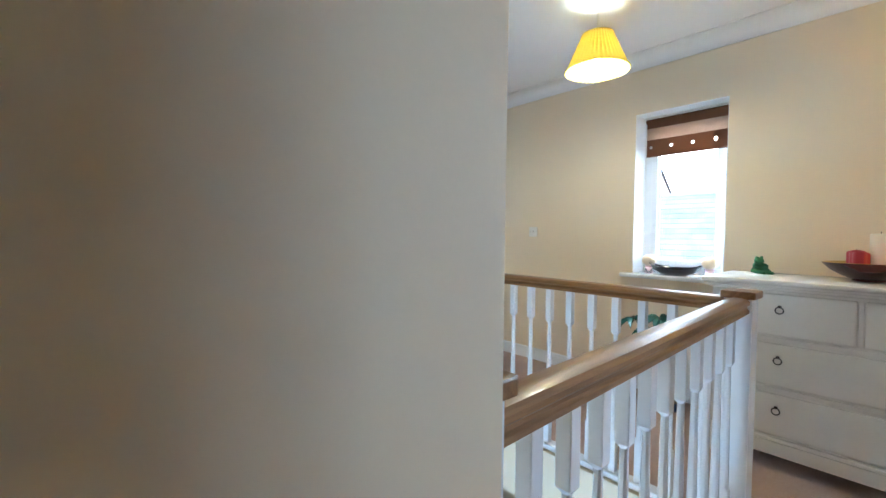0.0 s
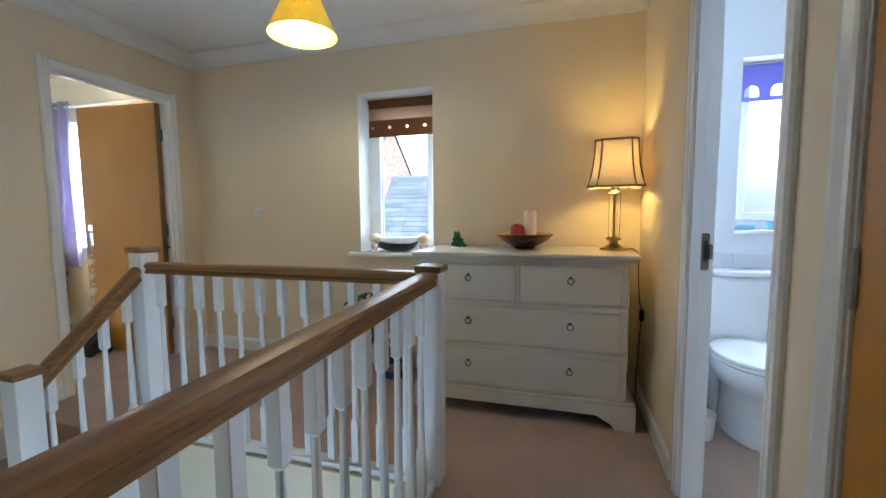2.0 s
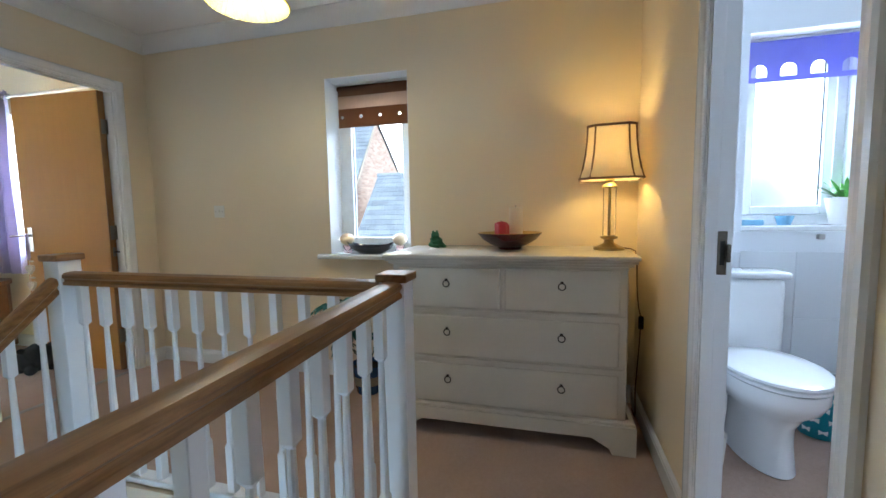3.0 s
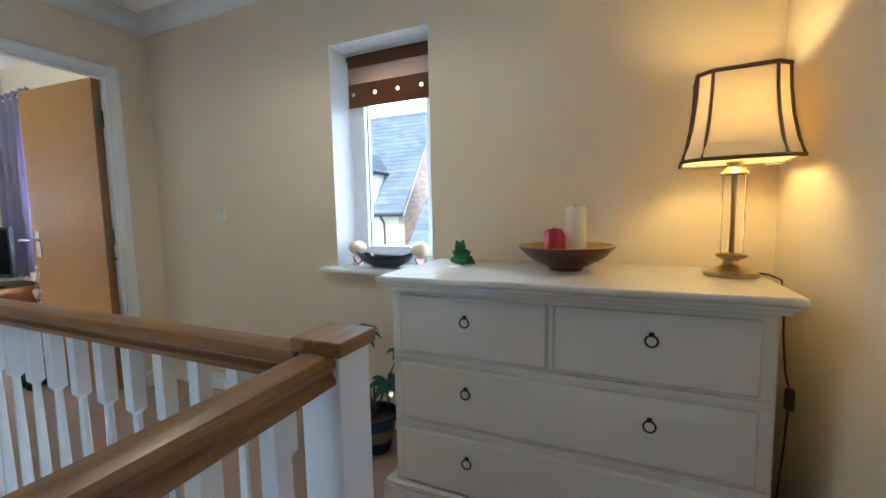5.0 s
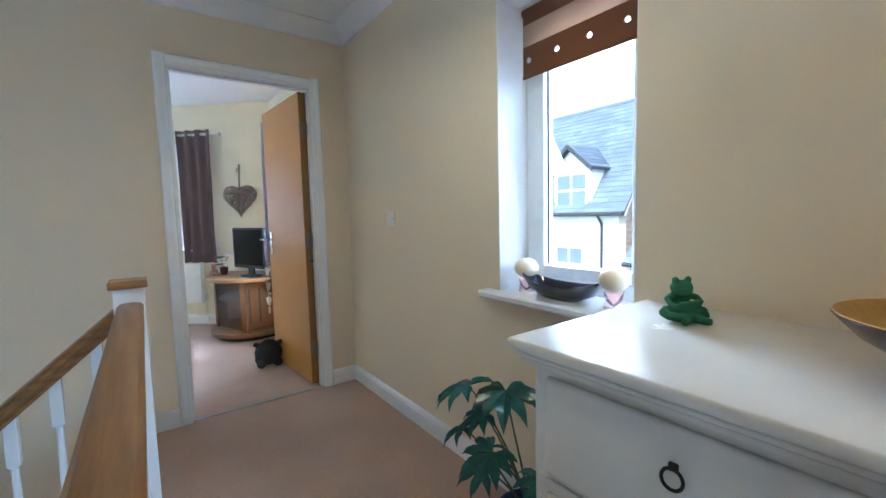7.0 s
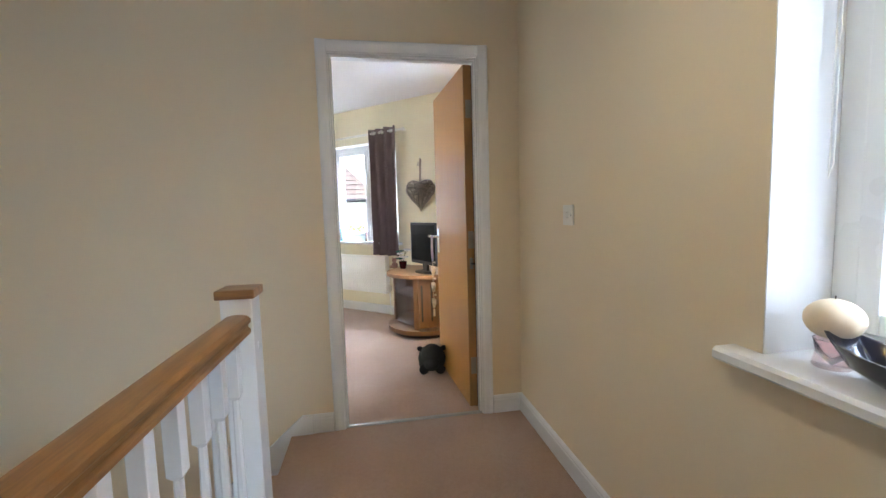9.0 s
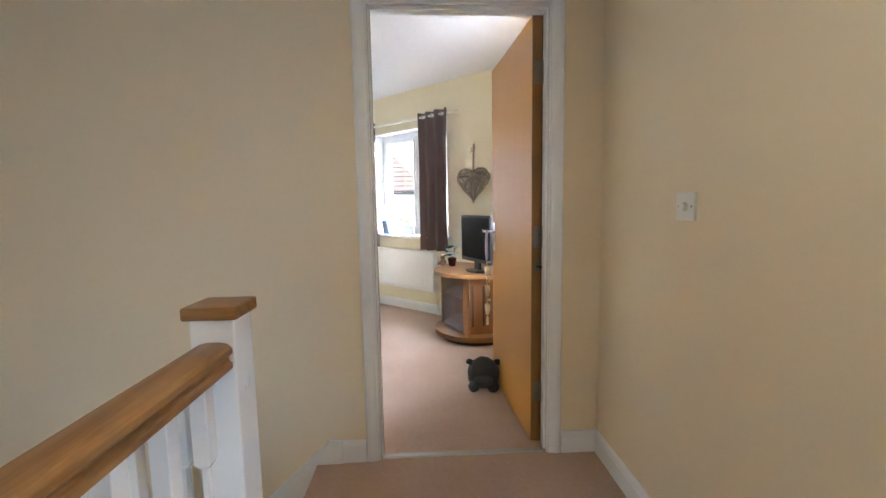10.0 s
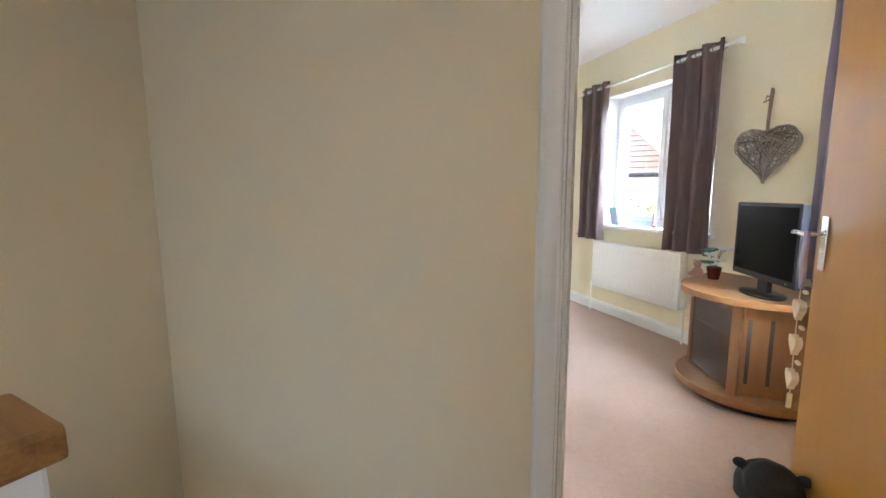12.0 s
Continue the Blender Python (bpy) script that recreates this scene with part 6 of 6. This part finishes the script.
def under_verge(x, z):
    """Whether a point of the gable lies below both roof slopes."""
    top = EZ + (RZ2 - EZ) * (x - EX) / (RX - EX) if x < RX else BZ2 + (RZ2 - BZ2) * (BX2 - x) / (BX2 - RX)
    return EX + 0.12 < x < BX2 - 0.1 and z < top - 0.12


brick_courses(hs_, under_verge, GY - 0.001, EX + 0.1, BX2, -0.6, RZ2)
sl_len = math.hypot(RX - EX, RZ2 - EZ)
part("roof", prism([(EX - 0.1, EZ - 0.16), (RX, RZ2 - 0.03), (BX2 + 0.1, BZ2 - 0.1), (BX2, BZ2 - 0.1), (RX, RZ2 - 0.13), (EX + 0.0, EZ - 0.16)], GY - 0.06, 22.1, "y"), LEAD, hs_)
slates(hs_, (EX - 0.14, GY - 0.08, EZ - 0.14), (0, 1, 0), (RX - EX + 0.14, 0, RZ2 - EZ + 0.14), 16.2, sl_len + 0.19, 24, 1)
part("ridge", tube([(RX, GY - 0.12, RZ2 + 0.01), (RX, 22.1, RZ2 + 0.01)], 0.09, 8), SLATE, hs_)
part("verge_board", prism([(EX - 0.12, EZ - 0.22), (RX, RZ2 - 0.04), (RX, RZ2 - 0.11), (EX - 0.05, EZ - 0.24)], GY - 0.10, GY - 0.061, "y"), MORTAR, hs_)
part("gutter", tube([(EX - 0.2, GY - 0.1, EZ - 0.15), (EX - 0.2, 22.0, EZ - 0.15)], 0.06, 8), LEAD, hs_, "dark gutter")
part("downpipe", tube([(EX - 0.2, 6.75, EZ - 0.18), (EX + 0.02, 6.75, EZ - 0.42), (EX + 0.02, 6.75, -2.85)], 0.038, 8), LEAD, hs_, "dark downpipe")
far_window(hs_, EX + 0.1, 7.35, 8.35, -0.95, 0.12)
far_window(hs_, EX + 0.1, 9.6, 10.8, -1.2, 0.2)
# dormer
dm = part("dormer", box(EX + 0.10, RX - 0.2, 7.12, 8.42, 1.0, 2.42), RENDER, hs_, "gabled dormer")
part("dormer_gable", prism([(7.12, 2.42), (8.42, 2.42), (7.77, 3.02)], EX + 0.10, EX + 0.2, "x"), RENDER, dm)
far_window(dm, EX + 0.09, 7.22, 8.32, 1.26, 2.28)
for s in (-1, 1):
    d0 = Vector((0, s * 0.80, -0.72))
    slates(dm, (EX - 0.12, 7.77 + d0.y, 3.10 + d0.z), (1, 0, 0), (0, -d0.y, -d0.z), 1.9, d0.length, 6, 20 + s)
    part("dormer_board", prism([(7.77, 3.10), (7.77, 2.96), (7.77 + s * 0.82, 2.24), (7.77 + s * 0.82, 2.38)], EX - 0.16, EX - 0.121, "x"), LEAD, dm, "dark barge board")
    part("dormer_roof", prism([(7.77, 3.09), (7.77, 3.03), (7.77 + s * 0.80, 2.31), (7.77 + s * 0.80, 2.37)], EX - 0.12, RX - 0.9, "x"), LEAD, dm)

# low outbuilding in front of the gable
ob_ = place("outbuilding", (0, 0, 0), 0, "low brick outbuilding with a slate roof", "house")
part("wall", box(11.2, 14.9, -6.0, 5.35, -2.9, 0.0), MORTAR, ob_)
part("roof", prism([(11.05, -0.08), (13.2, 2.28), (15.35, -0.08)], -6.1, 5.42, "y"), LEAD, ob_)
slates(ob_, (10.98, -6.1, -0.10), (0, 1, 0), (2.22, 0, 2.44), 11.5, math.hypot(2.22, 2.44), 17, 5)
part("ridge", tube([(13.2, -6.1, 2.33), (13.2, 5.42, 2.33)], 0.085, 8), SLATE, ob_)
part("gutter", tube([(10.95, -6.1, -0.12), (10.95, 5.4, -0.12)], 0.055, 8), LEAD, ob_, "dark gutter")

# house and shrub seen through the bedroom window
h2 = place("far_house", (0, 0, 0), 0, "rendered house with a hipped slate roof", "house")
part("wall", box(-7.0, 2.2, 15.6, 22.0, -2.9, 1.75), RENDER, h2)
bm = bmesh.new()
v = [bm.verts.new(p) for p in ((-7.3, 15.3, 1.7), (2.5, 15.3, 1.7), (2.5, 22.3, 1.7), (-7.3, 22.3, 1.7), (-3.8, 18.8, 5.5), (-1.0, 18.8, 5.5))]
for f_ in ((0, 1, 5, 4), (1, 2, 5), (2, 3, 4, 5), (3, 0, 4), (0, 3, 2, 1)):
    bm.faces.new([v[i] for i in f_])
part("roof", bm, plain("brown_roof_tile", (0.26, 0.21, 0.19), 0.8, vary=0.15, scale=4, relief=0.4, dist=0.01), h2)
for j in range(22):
    u = j / 22
    part("course", tube([(-7.3 + 3.5 * u, 15.28 + 3.5 * u, 1.72 + 3.8 * u), (2.5 - 3.5 * u, 15.28 + 3.5 * u, 1.72 + 3.8 * u)], 0.008, 4), LEAD, h2)
part("gutter", tube([(-7.3, 15.25, 1.66), (2.5, 15.25, 1.66)], 0.06, 8), LEAD, h2)
far = part("window", box(0.4, 1.5, 15.53, 15.62, -0.6, 0.6, 0.01), UPVC, h2, "white framed window")
part("pane", box(0.46, 0.93, 15.52, 15.529, -0.53, 0.53), FAR_PANE, far)
part("pane", box(0.98, 1.44, 15.52, 15.529, -0.53, 0.53), FAR_PANE, far)

tr = place("tree", (2.1, 11.6, -2.85), 0, "slim garden tree with yellow-green leaves", "tree")
part("trunk", tube([(0, 0, 0), (0.03, 0.02, 1.2), (-0.02, 0.05, 2.4), (0.02, 0.0, 3.6)], 0.07, 8, taper=0.35), plain("bark", (0.12, 0.09, 0.06), 0.9, vary=0.25, relief=0.6, dist=0.01), tr, smooth=60)
rnd = random.Random(21)
verts, faces = [], []
for i in range(16):
    a, z, ln = rnd.uniform(0, 6.28), rnd.uniform(1.9, 3.5), rnd.uniform(0.35, 0.85)
    e = Vector((ln * math.cos(a), ln * math.sin(a), z + ln * 0.6))
    part("limb", tube([(0, 0, z), tuple(Vector((0, 0, z)).lerp(e, 0.5) + Vector((0, 0, 0.06))), tuple(e)], 0.02, 5, taper=0.4), STEM, tr)
    for k in range(70):
        c = Vector((0, 0, z)).lerp(e, rnd.uniform(0.35, 1.1)) + Vector((rnd.gauss(0, 0.14), rnd.gauss(0, 0.14), rnd.gauss(0, 0.14)))
        u, w_ = Vector((rnd.gauss(0, 1), rnd.gauss(0, 1), rnd.gauss(0, 1))).normalized(), Vector((rnd.gauss(0, 1), rnd.gauss(0, 1), rnd.gauss(0, 1)))
        w_ = (w_ - u * w_.dot(u)).normalized()
        s = rnd.uniform(0.03, 0.055)
        n0 = len(verts)
        verts += [tuple(c - u * s), tuple(c + w_ * s * 0.5), tuple(c + u * s), tuple(c - w_ * s * 0.5)]
        faces.append((n0, n0 + 1, n0 + 2, n0 + 3))
me = bpy.data.meshes.new("crown")
me.from_pydata(verts, [], faces)
me.materials.append(random_tone(plain("yellow_green_leaf", (0.2, 0.2, 0.03), 0.5), (0.10, 0.14, 0.02), (0.34, 0.27, 0.04)))
o = new("crown", me)
o.parent = tr
